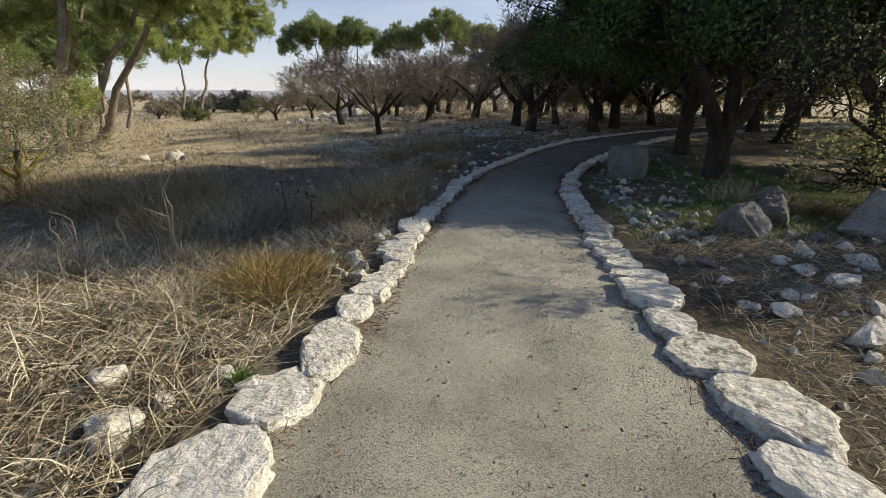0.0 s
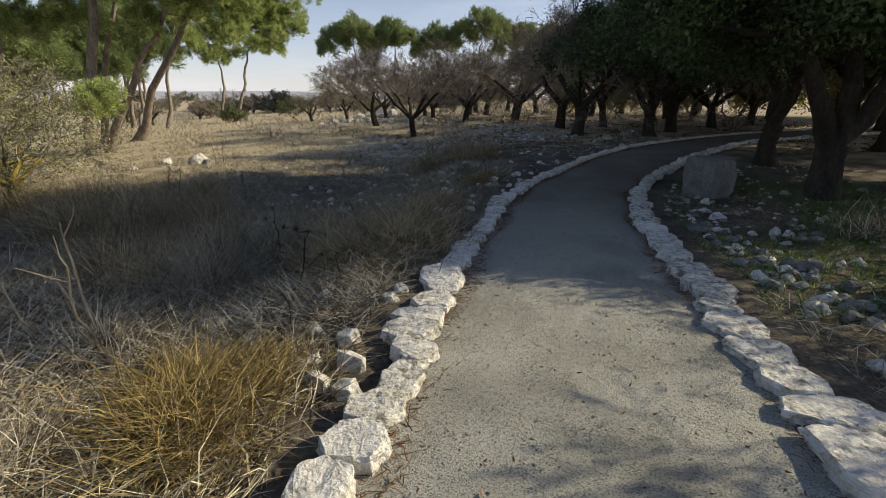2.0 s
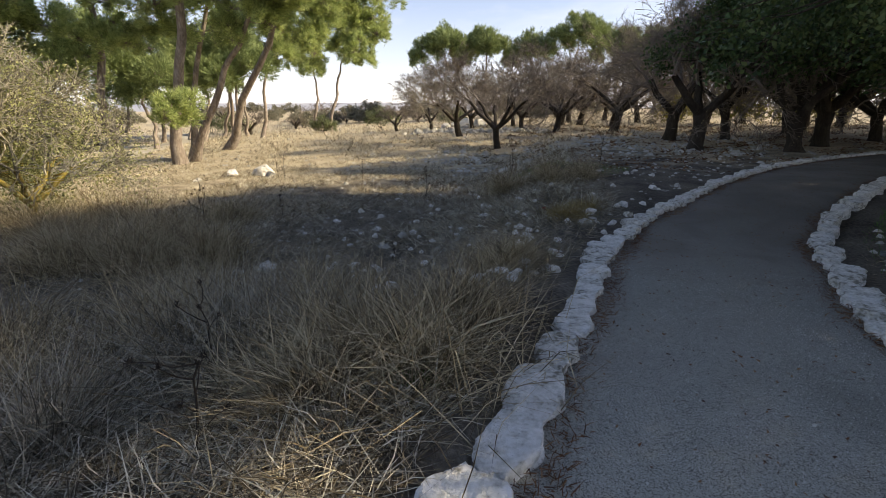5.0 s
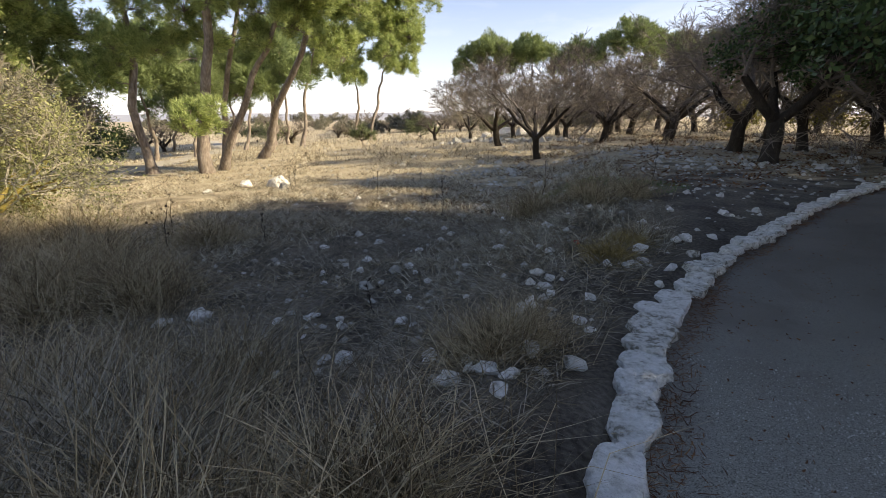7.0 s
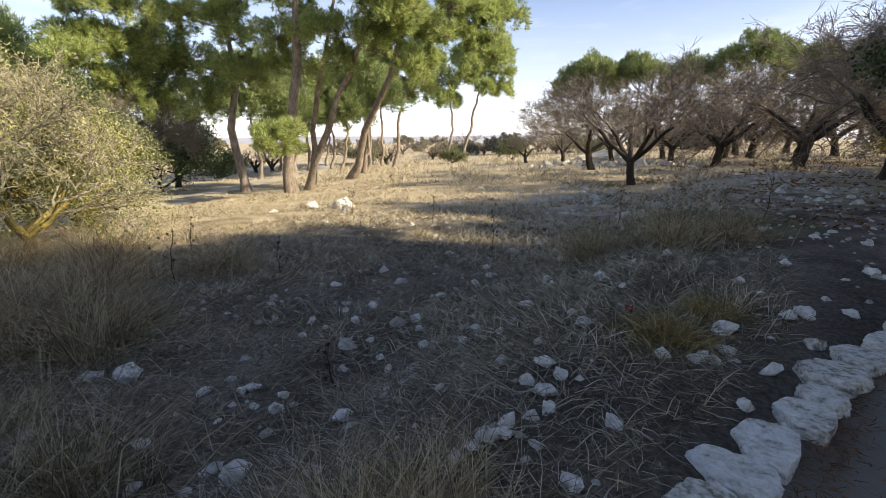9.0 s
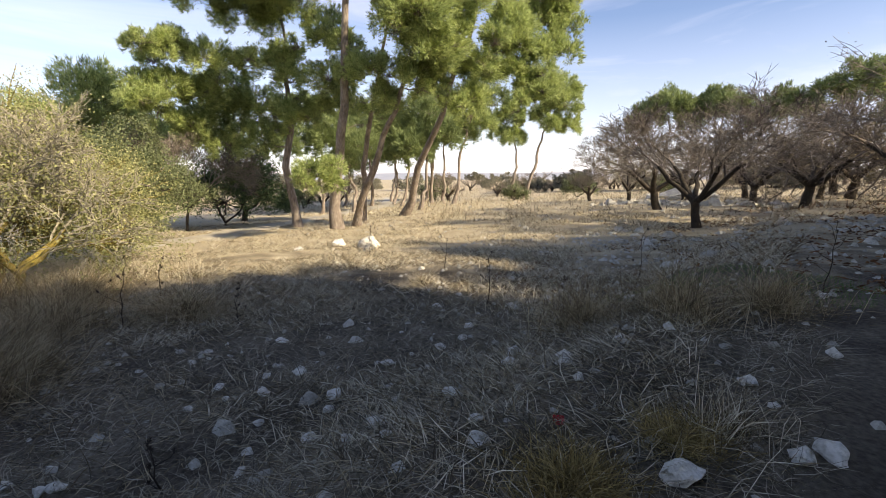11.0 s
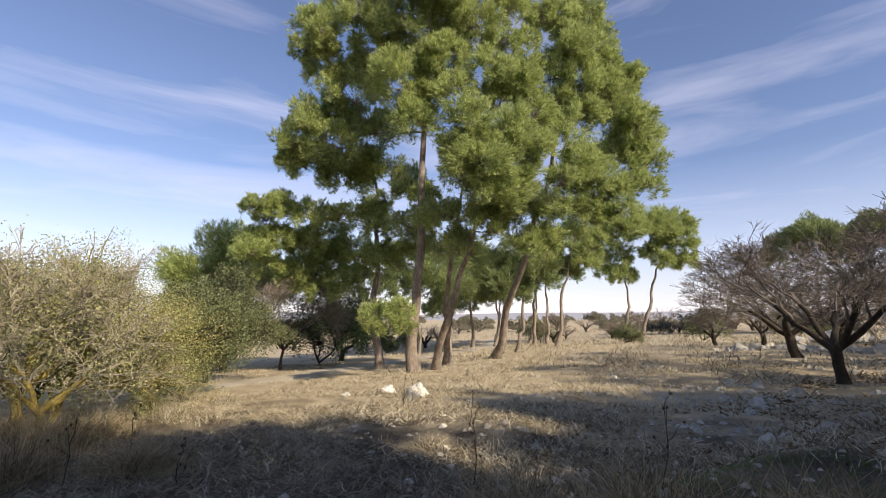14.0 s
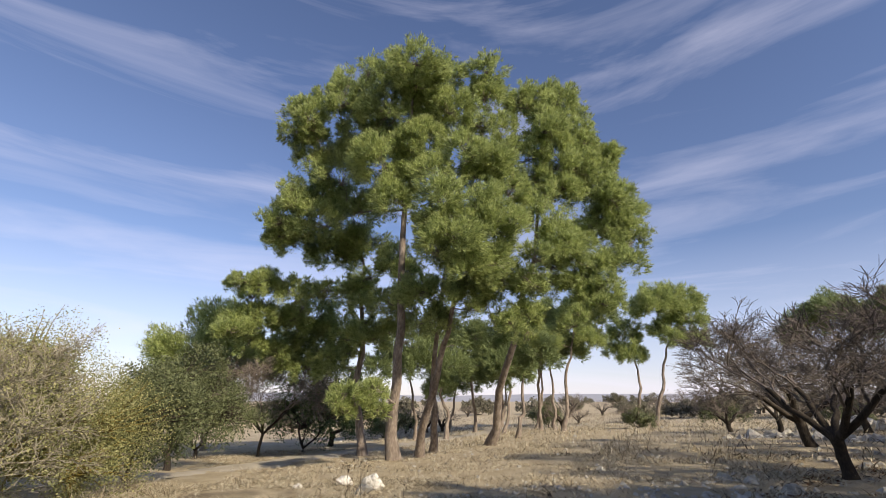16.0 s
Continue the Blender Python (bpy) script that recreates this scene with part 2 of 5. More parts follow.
# ---- mesh helpers ----
class Geo:
    """Gathers arrays of points and faces and turns them into one mesh."""

    def __init__(self):
        self.v, self.f, self.n = [], [], 0

    def add(self, v, f):
        v, f = np.asarray(v, float).reshape(-1, 3), np.asarray(f, int)
        self.v.append(v), self.f.append(f + self.n)
        self.n += len(v)

    def mesh(self, name, mat, smooth=False):
        me = bpy.data.meshes.new(name)
        if self.n:
            v = np.concatenate(self.v)
            loops = np.concatenate([f.ravel() for f in self.f])
            total = np.concatenate([np.full(len(f), f.shape[1]) for f in self.f])
            me.vertices.add(len(v)), me.loops.add(len(loops)), me.polygons.add(len(total))
            me.vertices.foreach_set("co", v.ravel().astype(np.float32))
            me.loops.foreach_set("vertex_index", loops.astype(np.int32))
            me.polygons.foreach_set("loop_start", (np.cumsum(total) - total).astype(np.int32))
            me.polygons.foreach_set("loop_total", total.astype(np.int32))
            me.polygons.foreach_set("use_smooth", np.full(len(total), smooth))
            me.update(calc_edges=True)
            me.validate()
        me.materials.append(mat)
        return me


def part(name, me, parent, label=""):
    ob = new(name, me)
    ob.parent = parent
    return tagged(ob, label)


def thing(name, label, category, group="", m=None, kind=""):
    ob = tagged(new(name), label, category, group, kind)
    if m is not None:
        ob.matrix_world = m
    return ob


def unit(a):
    return a / np.maximum(np.linalg.norm(a, axis=-1, keepdims=True), 1e-9)


def tube(geo, pts, radii, sides=6, knots=0.0, rng=None):
    """A tapered limb along pts, closed to a point at its end."""
    pts = np.asarray(pts, float)
    n = len(pts)
    tang = unit(np.gradient(pts, axis=0))
    ref = np.array((0.0, 0, 1)) if abs(tang[0][2]) < 0.8 else np.array((1.0, 0, 0))
    s = unit(np.cross(tang, ref))
    u = np.cross(tang, s)
    ang = np.arange(sides) * 2 * math.pi / sides
    r = np.repeat(np.asarray(radii, float)[:, None], sides, 1)
    if knots and rng is not None:
        r = r * (1 + knots * rng.normal(size=r.shape).clip(-2, 2))
    ring = pts[:, None] + r[..., None] * (np.cos(ang)[None, :, None] * s[:, None] + np.sin(ang)[None, :, None] * u[:, None])
    i, j = np.meshgrid(np.arange(n - 1), np.arange(sides), indexing="ij")
    k = (j + 1) % sides
    geo.add(ring.reshape(-1, 3), np.stack((i * sides + j, i * sides + k, (i + 1) * sides + k, (i + 1) * sides + j), -1).reshape(-1, 4))


def bend(a, b, steps, wobble, rng, sag=0.0):
    """A crooked line from a to b."""
    t = np.linspace(0, 1, steps)[:, None]
    p = np.asarray(a) * (1 - t) + np.asarray(b) * t
    w = np.cumsum(rng.normal(size=(steps, 3)), 0) * wobble / math.sqrt(steps)
    w -= t * w[-1] + (1 - t) * w[0]
    p = p + w
    p[:, 2] += sag * 4 * (t * (1 - t))[:, 0]
    return p


def sprays(geo, centers, dirs, count, length, width, spread, rng):
    """Tufts of narrow blades fanning out of each centre about its direction."""
    c, d = np.repeat(centers, count, 0), np.repeat(dirs, count, 0)
    way = unit(d + rng.normal(size=c.shape) * spread)
    side = unit(np.cross(way, rng.normal(size=c.shape)))
    ln = length * rng.uniform(0.6, 1.25, (len(c), 1))
    c = c + rng.normal(size=c.shape) * length * 0.22
    v = np.stack((c - side * width / 2, c + side * width / 2, c + way * ln), 1)
    geo.add(v.reshape(-1, 3), np.arange(len(c) * 3).reshape(-1, 3))


def leaves(geo, centers, size, rng, up=0.4):
    """Small pointed leaves, each a folded lozenge, at the centres."""
    n = len(centers)
    way = unit(rng.normal(size=(n, 3)) + np.array((0, 0, -0.15)))
    nrm = unit(rng.normal(size=(n, 3)) + np.array((0, 0, up)))
    side = unit(np.cross(way, nrm))
    s = size * rng.uniform(0.6, 1.3, (n, 1))
    mid = centers + way * s * 0.5
    v = np.stack((centers, mid - side * s * 0.3, centers + way * s, mid + side * s * 0.3), 1)
    geo.add(v.reshape(-1, 3), np.arange(n * 4).reshape(-1, 4))


# ---- the lie of the land ----
def smooth(a):
    a = np.clip(a, 0, 1)
    return a * a * (3 - 2 * a)


def path_height(y):
    return -0.20 * np.exp(-((y - 10.5) / 3.0) ** 2) + 0.012 * np.clip(y - 14, 0, 14)


def land(x, y):
    """Height of the open ground, with its hollow beside the path and its fall towards the dirt track."""
    x, y = np.asarray(x, float), np.asarray(y, float)
    right = smooth((x + 4) / 6)
    h = path_height(np.minimum(y, 26)) * right
    h = h - 0.62 * smooth((-x - 0.55) / 2.0) * smooth((y - 3) / 5.5) * (1 - 0.5 * smooth((y - 22) / 30))
    h = h - 0.036 * np.clip(-x - 8, 0, 45) * smooth((y + 8) / 15)
    h = h + 0.017 * np.clip(y - 28, 0, 160)
    far = np.hypot(x, y - 10)
    h = h + 0.012 * np.clip(far - 70, 0, 150) * smooth((-x) / 60) + 0.010 * np.clip(x - 8, 0, 60)
    return h


EDGE_LEFT = [(-0.95, -6), (-0.9, -2), (-0.83, 1.5), (-0.70, 2.3), (-0.56, 2.9), (-0.45, 3.7), (-0.28, 5.06), (-0.05, 6.4), (0.17, 7.9), (0.66, 10.36), (0.88, 11.1),
             (1.18, 11.85), (1.75, 12.85), (4.2, 16.95), (6.9, 20.2), (10.3, 23.1), (16, 26.2), (25, 29)]
EDGE_RIGHT = [(1.25, -6), (1.28, -2), (1.38, 1.5), (1.49, 2.35), (1.57, 3.2), (1.66, 4.2), (1.71, 5.28), (2.08, 7.9), (2.39, 9.1), (2.78, 10.6), (3.05, 11.3),
              (4.0, 12.95), (6.4, 16.35), (9.5, 19.9), (12, 21.6), (17, 24), (26, 27)]


def spline(points, step):
    """Evenly spaced points on a smooth curve through the given ones."""
    p = np.array(points, float)
    p = np.vstack((2 * p[0] - p[1], p, 2 * p[-1] - p[-2]))
    out = []
    for a, b, c, d in zip(p[:-3], p[1:-2], p[2:-1], p[3:]):
        t = np.linspace(0, 1, 24, endpoint=False)[:, None]
        out.append(0.5 * (2 * b + (c - a) * t + (2 * a - 5 * b + 4 * c - d) * t * t + (3 * b - a - 3 * c + d) * t ** 3))
    q = np.vstack(out)
    s = np.concatenate(([0], np.cumsum(np.linalg.norm(np.diff(q, axis=0), axis=1))))
    at = np.arange(0, s[-1], step)
    return np.stack([np.interp(at, s, q[:, i]) for i in range(2)], 1)


LEFT, RIGHT = spline(EDGE_LEFT, 0.2), spline(EDGE_RIGHT, 0.2)
N_PATH = 170
_l = LEFT[np.linspace(0, len(LEFT) - 1, N_PATH).astype(int)]
_r = RIGHT[np.linspace(0, len(RIGHT) - 1, N_PATH).astype(int)]
MIDDLE = (_l + _r) / 2


def off_path(x, y):
    """Distance from the middle of the path."""
    q = np.stack((np.ravel(x), np.ravel(y)), 1)
    best = np.full(len(q), 1e9)
    for m in MIDDLE:
        best = np.minimum(best, (q[:, 0] - m[0]) ** 2 + (q[:, 1] - m[1]) ** 2)
    return np.sqrt(best).reshape(np.shape(x))


def lumps(x, y):
    return (0.030 * np.sin(1.7 * x + 0.6 * y + 1) * np.sin(1.3 * y - 0.5 * x) + 0.022 * np.sin(4.1 * x - 2.2 * y) * np.sin(3.4 * y + 1.9 * x + 2)
            + 0.012 * np.sin(9.3 * x + 3.1 * y) * np.sin(8.1 * y - 4 * x))


def ground_at(x, y):
    """Ground as built, with lumps, and sunk under the path."""
    d = off_path(x, y)
    clear = smooth((d - 1.25) / 0.6)
    return land(x, y) + lumps(x, y) * clear - 0.05 * (1 - smooth((d - 1.15) / 0.15))


def gz(x, y):
    return float(ground_at(np.array([x]), np.array([y]))[0])


def axis(a, b, step, far_a, far_b):
    mid = np.arange(a, b, step)
    lo, hi, s = [], [], step
    p = a
    while p > far_a:
        s *= 1.16
        p -= s
        lo.append(p)
    s, p = step, mid[-1]
    while p < far_b:
        s *= 1.16
        p += s
        hi.append(p)
    return np.concatenate((lo[::-1], mid, hi))


def build_ground():
    xs, ys = axis(-14, 9, 0.13, -2600, 2600), axis(-3, 20, 0.13, -2600, 2600)
    x, y = np.meshgrid(xs, ys, indexing="ij")
    z = ground_at(x, y)
    g = Geo()
    i, j = np.meshgrid(np.arange(len(xs) - 1), np.arange(len(ys) - 1), indexing="ij")
    w = len(ys)
    g.add(np.stack((x, y, z), -1), np.stack((i * w + j, (i + 1) * w + j, (i + 1) * w + j + 1, i * w + j + 1), -1).reshape(-1, 4))
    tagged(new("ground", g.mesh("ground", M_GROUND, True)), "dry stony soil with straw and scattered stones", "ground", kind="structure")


def build_path():
    g = Geo()
    k = 9
    t = np.linspace(-0.05, 1.05, k)
    a = _l[:, None] * (1 - t[None, :, None]) + _r[:, None] * t[None, :, None]
    z = path_height(np.minimum(a[..., 1], 28)) + 0.012 + 0.03 * (1 - (2 * t[None] - 1) ** 2) + 0.006 * np.sin(3 * a[..., 0] + 2 * a[..., 1])
    z = z + 0.010 * np.clip(a[..., 0] - 8, 0, 60)
    i, j = np.meshgrid(np.arange(N_PATH - 1), np.arange(k - 1), indexing="ij")
    g.add(np.concatenate((a, z[..., None]), -1), np.stack((i * k + j, i * k + j + 1, (i + 1) * k + j + 1, (i + 1) * k + j), -1).reshape(-1, 4))
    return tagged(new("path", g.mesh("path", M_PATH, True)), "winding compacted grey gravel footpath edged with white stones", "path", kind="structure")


build_ground()
footpath = build_path()


TRACK = spline([(-45, -8), (-27, 1), (-19.6, 8.5), (-18.4, 13.0), (-20.2, 17.5), (-24.5, 22.5), (-28.5, 28), (-33, 36), (-40, 46), (-60, 64)], 0.7)


def off_track(x, y):
    best = np.full(len(x), 1e9)
    for m in TRACK:
        best = np.minimum(best, (x - m[0]) ** 2 + (y - m[1]) ** 2)
    return np.sqrt(best)


# ---- stones ----
def stone_mesh(name, mat, rng, cuts=2, slab=False, rough=0.05):
    """A broken stone about 1 m across: the hull of random points, with its faces cut up and dented."""
    bm = bmesh.new()
    if slab:
        n = 7
        for i in range(n):
            a = (i + rng.uniform(-0.3, 0.3)) * 2 * math.pi / n
            r = rng.uniform(0.84, 1.2) / max(abs(math.cos(a)) ** 3 + abs(math.sin(a)) ** 3, 0.75) ** 0.33 * 0.5
            up = rng.uniform(0.38, 0.5)
            k = rng.uniform(0.86, 0.97)
            bm.verts.new((r * math.cos(a) * k, r * math.sin(a) * k, up))
            bm.verts.new((r * math.cos(a), r * math.sin(a), rng.uniform(0.0, 0.25)))
            bm.verts.new((r * math.cos(a) * 0.9, r * math.sin(a) * 0.9, -0.5))
    else:
        for p in unit(rng.normal(size=(15, 3))):
            bm.verts.new(p * 0.55 * rng.uniform(0.85, 1.05))
    hull = bmesh.ops.convex_hull(bm, input=bm.verts[:])
    bmesh.ops.delete(bm, geom=[v for v in bm.verts if not v.link_faces], context="VERTS")
    bmesh.ops.subdivide_edges(bm, edges=bm.edges[:], cuts=cuts, use_grid_fill=True)
    off = Vector(rng.uniform(-50, 50, 3))
    for v in bm.verts:
        c = v.co
        d = noise.noise(c * 3 + off) * 1.2 + noise.noise(c * 7 + off) * 0.8 + noise.noise(c * 15 + off) * 0.5
        v.co = c * (1 + rough * d)
    for f in bm.faces:
        f.smooth = False
    me = bpy.data.meshes.new(name)
    bm.to_mesh(me)
    bm.free()
    me.materials.append(mat)
    return me


srng = np.random.default_rng(5)
KERB_NEAR = [stone_mesh("kerb_stone", M_STONE, srng, 6, True, 0.10) for _ in range(7)]
KERB = [stone_mesh("kerb_stone", M_STONE, srng, 1, True, 0.07) for _ in range(8)]
ROCK = [stone_mesh("rock", M_STONE, srng, 2, False, 0.09) for _ in range(6)]
GREY = [stone_mesh("grey_rock", M_GREYSTONE, srng, 4, False, 0.12) for _ in range(4)]


BLOCK = stone_mesh("stone_block", M_GREYSTONE, srng, 4, True, 0.06)


def kerb_stone(p, ln, wd, turn, near, rng):
    """One flat kerb stone, its top a hand's breadth over the gravel."""
    hgt = rng.uniform(0.15, 0.19)
    base = float(path_height(np.minimum(p[1], 28))) + 0.010 * max(0, p[0] - 8)
    ob = part("kerb_stone", (KERB_NEAR if near else KERB)[rng.integers(7)], footpath)
    ob.matrix_world = pose(p[0], p[1], base + 0.085 - 0.45 * hgt + rng.uniform(-0.015, 0.015), rng.uniform(-4, 4), rng.uniform(-4, 4), turn) @ Matrix.Diagonal((ln, wd, hgt, 1))


def kerb(side, edge, sign, laid):
    """A row of flat stones along one edge of the path. laid: x, y, length, width and turn of the stones nearest to the walk."""
    rng = np.random.default_rng(11 + side)
    s = np.concatenate(([0], np.cumsum(np.linalg.norm(np.diff(edge, axis=0), axis=1))))
    for x, y, ln, wd, turn in laid:
        kerb_stone((x - (0.035 if side == 0 and y > 6 else 0), y), ln * (1.2 if y < 5.8 or side else 1.1), wd * (1.12 if y < 5.8 or side else 1.04), turn, True, rng)
    first, last = laid[0], laid[-1]
    at = 2.0
    while at < s[-1] - 1:
        ln, wd = rng.uniform(0.26, 0.44), rng.uniform(0.24, 0.36)
        c = at + ln / 2
        p = np.array([np.interp(c, s, edge[:, i]) for i in range(2)])
        if first[1] - first[2] / 2 - ln / 2 < p[1] < last[1] + last[2] / 2 + ln / 2:
            at += 0.05
            continue
        q = np.array([np.interp(c + 0.1, s, edge[:, i]) for i in range(2)])
        t = unit((q - p)[None])[0]
        nrm = np.array((-t[1], t[0])) * sign
        p = p + nrm * (wd / 2 - 0.05 + rng.uniform(-0.03, 0.04))
        kerb_stone(p, ln * 1.08, wd * rng.uniform(0.88, 1.06), math.degrees(math.atan2(t[1], t[0])) + rng.uniform(-9, 9), p[1] < 16, rng)
        at += ln + rng.uniform(0.0, 0.035)


LAID_LEFT_A = ((-0.97, 1.49, 0.54, 0.50, 62), (-0.85, 2.04, 0.45, 0.38, 91), (-0.73, 2.59, 0.62, 0.35, 85), (-0.64, 3.13, 0.36, 0.26, 87), (-0.57, 3.43, 0.25, 0.28, 88), (-0.54, 3.69, 0.22, 0.26, 99), (-0.48, 3.97, 0.38, 0.24, 70), (-0.45, 4.29, 0.26, 0.28, 96), (-0.49, 4.54, 0.24, 0.38, 95), (-0.44, 4.78, 0.24, 0.34, 97), (-0.38, 5.08, 0.33, 0.30, 92), (-0.34, 5.57, 0.50, 0.38, 92))
LAID_LEFT_B = ((-0.22, 6.09, 0.48, 0.30, 75), (-0.14, 6.57, 0.55, 0.33, 84), (-0.04, 7.10, 0.50, 0.27, 86), (0.06, 7.55, 0.38, 0.26, 86), (0.12, 7.97, 0.40, 0.24, 84), (0.19, 8.42, 0.46, 0.26, 84), (0.22, 8.80, 0.28, 0.26, 87), (0.24, 9.09, 0.36, 0.33, 87), (0.29, 9.38, 0.28, 0.27, 87), (0.35, 9.73, 0.44, 0.33, 85), (0.44, 10.14, 0.32, 0.36, 84), (0.57, 10.50, 0.40, 0.28, 80))
LAID_RIGHT = ((1.48, 1.50, 0.40, 0.34, 89), (1.60, 1.97, 0.58, 0.42, 87), (1.60, 2.46, 0.42, 0.42, 74), (1.57, 2.90, 0.46, 0.29, 85), (1.67, 3.42, 0.54, 0.40, 83), (1.74, 3.83, 0.26, 0.44, 96), (1.70, 4.12, 0.30, 0.30, 89), (1.71, 4.43, 0.32, 0.37, 72), (1.74, 4.77, 0.36, 0.35, 76), (1.74, 5.11, 0.30, 0.28, 83), (1.85, 5.54, 0.48, 0.37, 76), (1.93, 6.00, 0.42, 0.36, 80), (1.97, 6.44, 0.40, 0.28, 77), (2.03, 6.85, 0.38, 0.30, 76), (2.10, 7.25, 0.40, 0.30, 76))
kerb(0, LEFT, 1, LAID_LEFT_A + LAID_LEFT_B)
kerb(1, RIGHT, -1, LAID_RIGHT)


def rock(x, y, sx, sy, sz, turn, mesh, name="rock", label="pale limestone rock lying on dry ground", group="", sink=0.3):
    ob = tagged(new(name, mesh), label, "rock", group)
    ob.matrix_world = pose(x, y, gz(x, y) + sz * (0.5 - sink), 0, 0, turn) @ Matrix.Diagonal((sx, sy, sz, 1))
    return ob


# boulders under the oak and beside the path
rock(4.35, 11.1, 0.95, 0.75, 0.85, 12, BLOCK, "stone_block", "squared grey stone block standing beside the path", sink=0.12)
rock(3.55, 5.35, 0.75, 0.6, 0.55, 30, GREY[1], "boulder", "rough grey boulder among rubble under the oak")
rock(4.15, 5.75, 0.6, 0.55, 0.5, 70, GREY[2], "boulder", "rough grey boulder among rubble under the oak")
rock(5.0, 5.2, 1.1, 0.8, 0.85, 10, GREY[3], "boulder", "large rough grey boulder among rubble under the oak")
rock(5.3, 7.4, 0.6, 0.5, 0.4, 40, GREY[1], "boulder", "rough grey boulder among rubble under the oak")
rock(2.75, 2.72, 0.34, 0.26, 0.24, 20, ROCK[0])
rock(2.95, 2.55, 0.14, 0.12, 0.12, 60, ROCK[1])
rock(3.45, 3.75, 0.36, 0.22, 0.15, 5, ROCK[2])
for x, y, s in ((3.3, 4.3, .16), (3.65, 4.5, .2), (4.05, 4.25, .24), (3.05, 3.7, .14), (2.9, 3.45, .12), (2.5, 3.1, .18), (2.35, 3.3, .12), (2.6, 2.5, .1), (3.9, 3.6, .2), (4.3, 3.9, .22), (2.45, 3.8, .12), (3.2, 3.15, .16), (3.75, 3.2, .13)):
    rock(x, y, s * 1.3, s, s * .75, 70 * x, ROCK[int(x * 41) % 6], label="small pale stone among straw beside the path", group="stones beside the path")
rock(-10.8, 19.0, 0.75, 0.5, 0.55, 20, ROCK[3], label="white limestone rock in sunlit dry grass")
rock(-11.7, 18.6, 0.5, 0.4, 0.4, 70, ROCK[4], label="white limestone rock in sunlit dry grass")
rock(-10.1, 18.5, 0.6, 0.4, 0.35, 120, GREY[0], label="grey rock in sunlit dry grass")
rock(-12.2, 17.4, 0.3, 0.22, 0.2, 50, ROCK[0], label="white limestone rock in sunlit dry grass")
for x, y, s in ((-1.55, 1.85, .26), (-1.05, 2.2, .15), (-1.25, 2.3, .14), (-1.45, 2.05, .13), (-1.85, 2.25, .2), (-.95, 3.95, .18), (-.8, 4.15, .2), (-.75, 3.9, .16), (-1.05, 4.2, .15), (-.9, 4.5, .17),
                (-1.15, 4.6, .16), (-1.3, 5.3, .17), (-.75, 5.15, .15), (-.7, 5.35, .14), (-2.0, 4.75, .2)):
    rock(x, y, s * 1.2, s, s * .8, 50 * x, ROCK[int(abs(x * 37)) % 6], label="small pale stone half sunk in straw", group="stones beside the path")


def scatter(n, region, size, rng, name, label, group, meshes, keep=lambda x, y: True):
    """Loose stones in a region; each is a thing of its own."""
    made = 0
    while made < n:
        x, y = rng.uniform(*region[0]), rng.uniform(*region[1])
        if float(off_path(np.array([x]), np.array([y]))[0]) < 1.65 or not keep(x, y):
            continue
        s = rng.uniform(*size) * (1.6 if rng.random() < 0.06 else 1)
        rock(x, y, s * rng.uniform(1, 1.5), s, s * rng.uniform(0.55, 0.9), rng.uniform(0, 360), meshes[rng.integers(len(meshes))], name, label, group)
        made += 1


HOLLOW_A = ((-0.7, 10.66, 0.13), (-0.72, 10.39, 0.12), (-0.57, 10.56, 0.12), (-0.58, 10.35, 0.13), (-0.51, 10.17, 0.12), (-0.17, 10.26, 0.13), (-0.61, 9.81, 0.12), (-0.67, 9.73, 0.12), (-0.21, 9.65, 0.12), (-0.12, 9.53, 0.08), (-0.47, 8.94, 0.17), (-0.18, 8.9, 0.17), (-0.51, 8.56, 0.12), (-0.06, 11.2, 0.13), (0.31, 11.6, 0.14), (0.29, 11.95, 0.2), (0.83, 12.66, 0.2), (0.85, 12.03, 0.16), (0.56, 11.44, 0.15), (0.43, 10.85, 0.12), (-1.76, 11.4, 0.1), (-0.85, 11.73, 0.1), (1.17, 12.89, 0.14), (0.14, 11.27, 0.13))
HOLLOW_B = ((-2.25, 9.21, 0.13), (-2.48, 9.86, 0.13), (-2.61, 10.03, 0.1), (-3.12, 9.7, 0.12), (-2.89, 9.85, 0.1), (-3.18, 9.96, 0.1), (-2.7, 9.53, 0.06), (-3.64, 8.74, 0.1), (-2.17, 9.0, 0.09), (-2.49, 8.88, 0.1), (-2.54, 8.54, 0.13), (-4.51, 11.37, 0.1), (-3.74, 11.32, 0.12), (-3.24, 11.54, 0.14), (-3.45, 11.28, 0.08), (-3.63, 11.78, 0.1), (-3.42, 10.93, 0.1), (-2.77, 11.25, 0.1), (-2.18, 10.8, 0.1), (-0.86, 8.41, 0.12), (-0.86, 8.5, 0.1), (-0.81, 8.46, 0.1), (-0.79, 8.71, 0.1), (-0.75, 8.58, 0.1))
for k, (x, y, s) in enumerate(HOLLOW_A + HOLLOW_B):
    rock(x, y, s * (1.0 + 0.25 * (k % 3 == 0)), s * 0.82, s * 0.68, 63 * k, ROCK[k % 6], "stone", "small pale stone on bare shaded ground", "stones in the hollow", 0.25)

rrng = np.random.default_rng(8)
scatter(60, ((-4.5, 1.8), (7.5, 17)), (0.07, 0.16), rrng, "stone", "small pale stone on bare shaded ground", "stones in the hollow", ROCK, lambda x, y: x > -3 or y > 9)
scatter(60, ((1.9, 4.6), (2.6, 12)), (0.07, 0.2), rrng, "stone", "grey stone in rubble under the oak", "rubble under the oak", GREY + ROCK[:2])
scatter(60, ((2.0, 3.2), (5, 9)), (0.08, 0.16), rrng, "stone", "grey stone in rubble under the oak", "rubble under the oak", GREY + ROCK[:2])


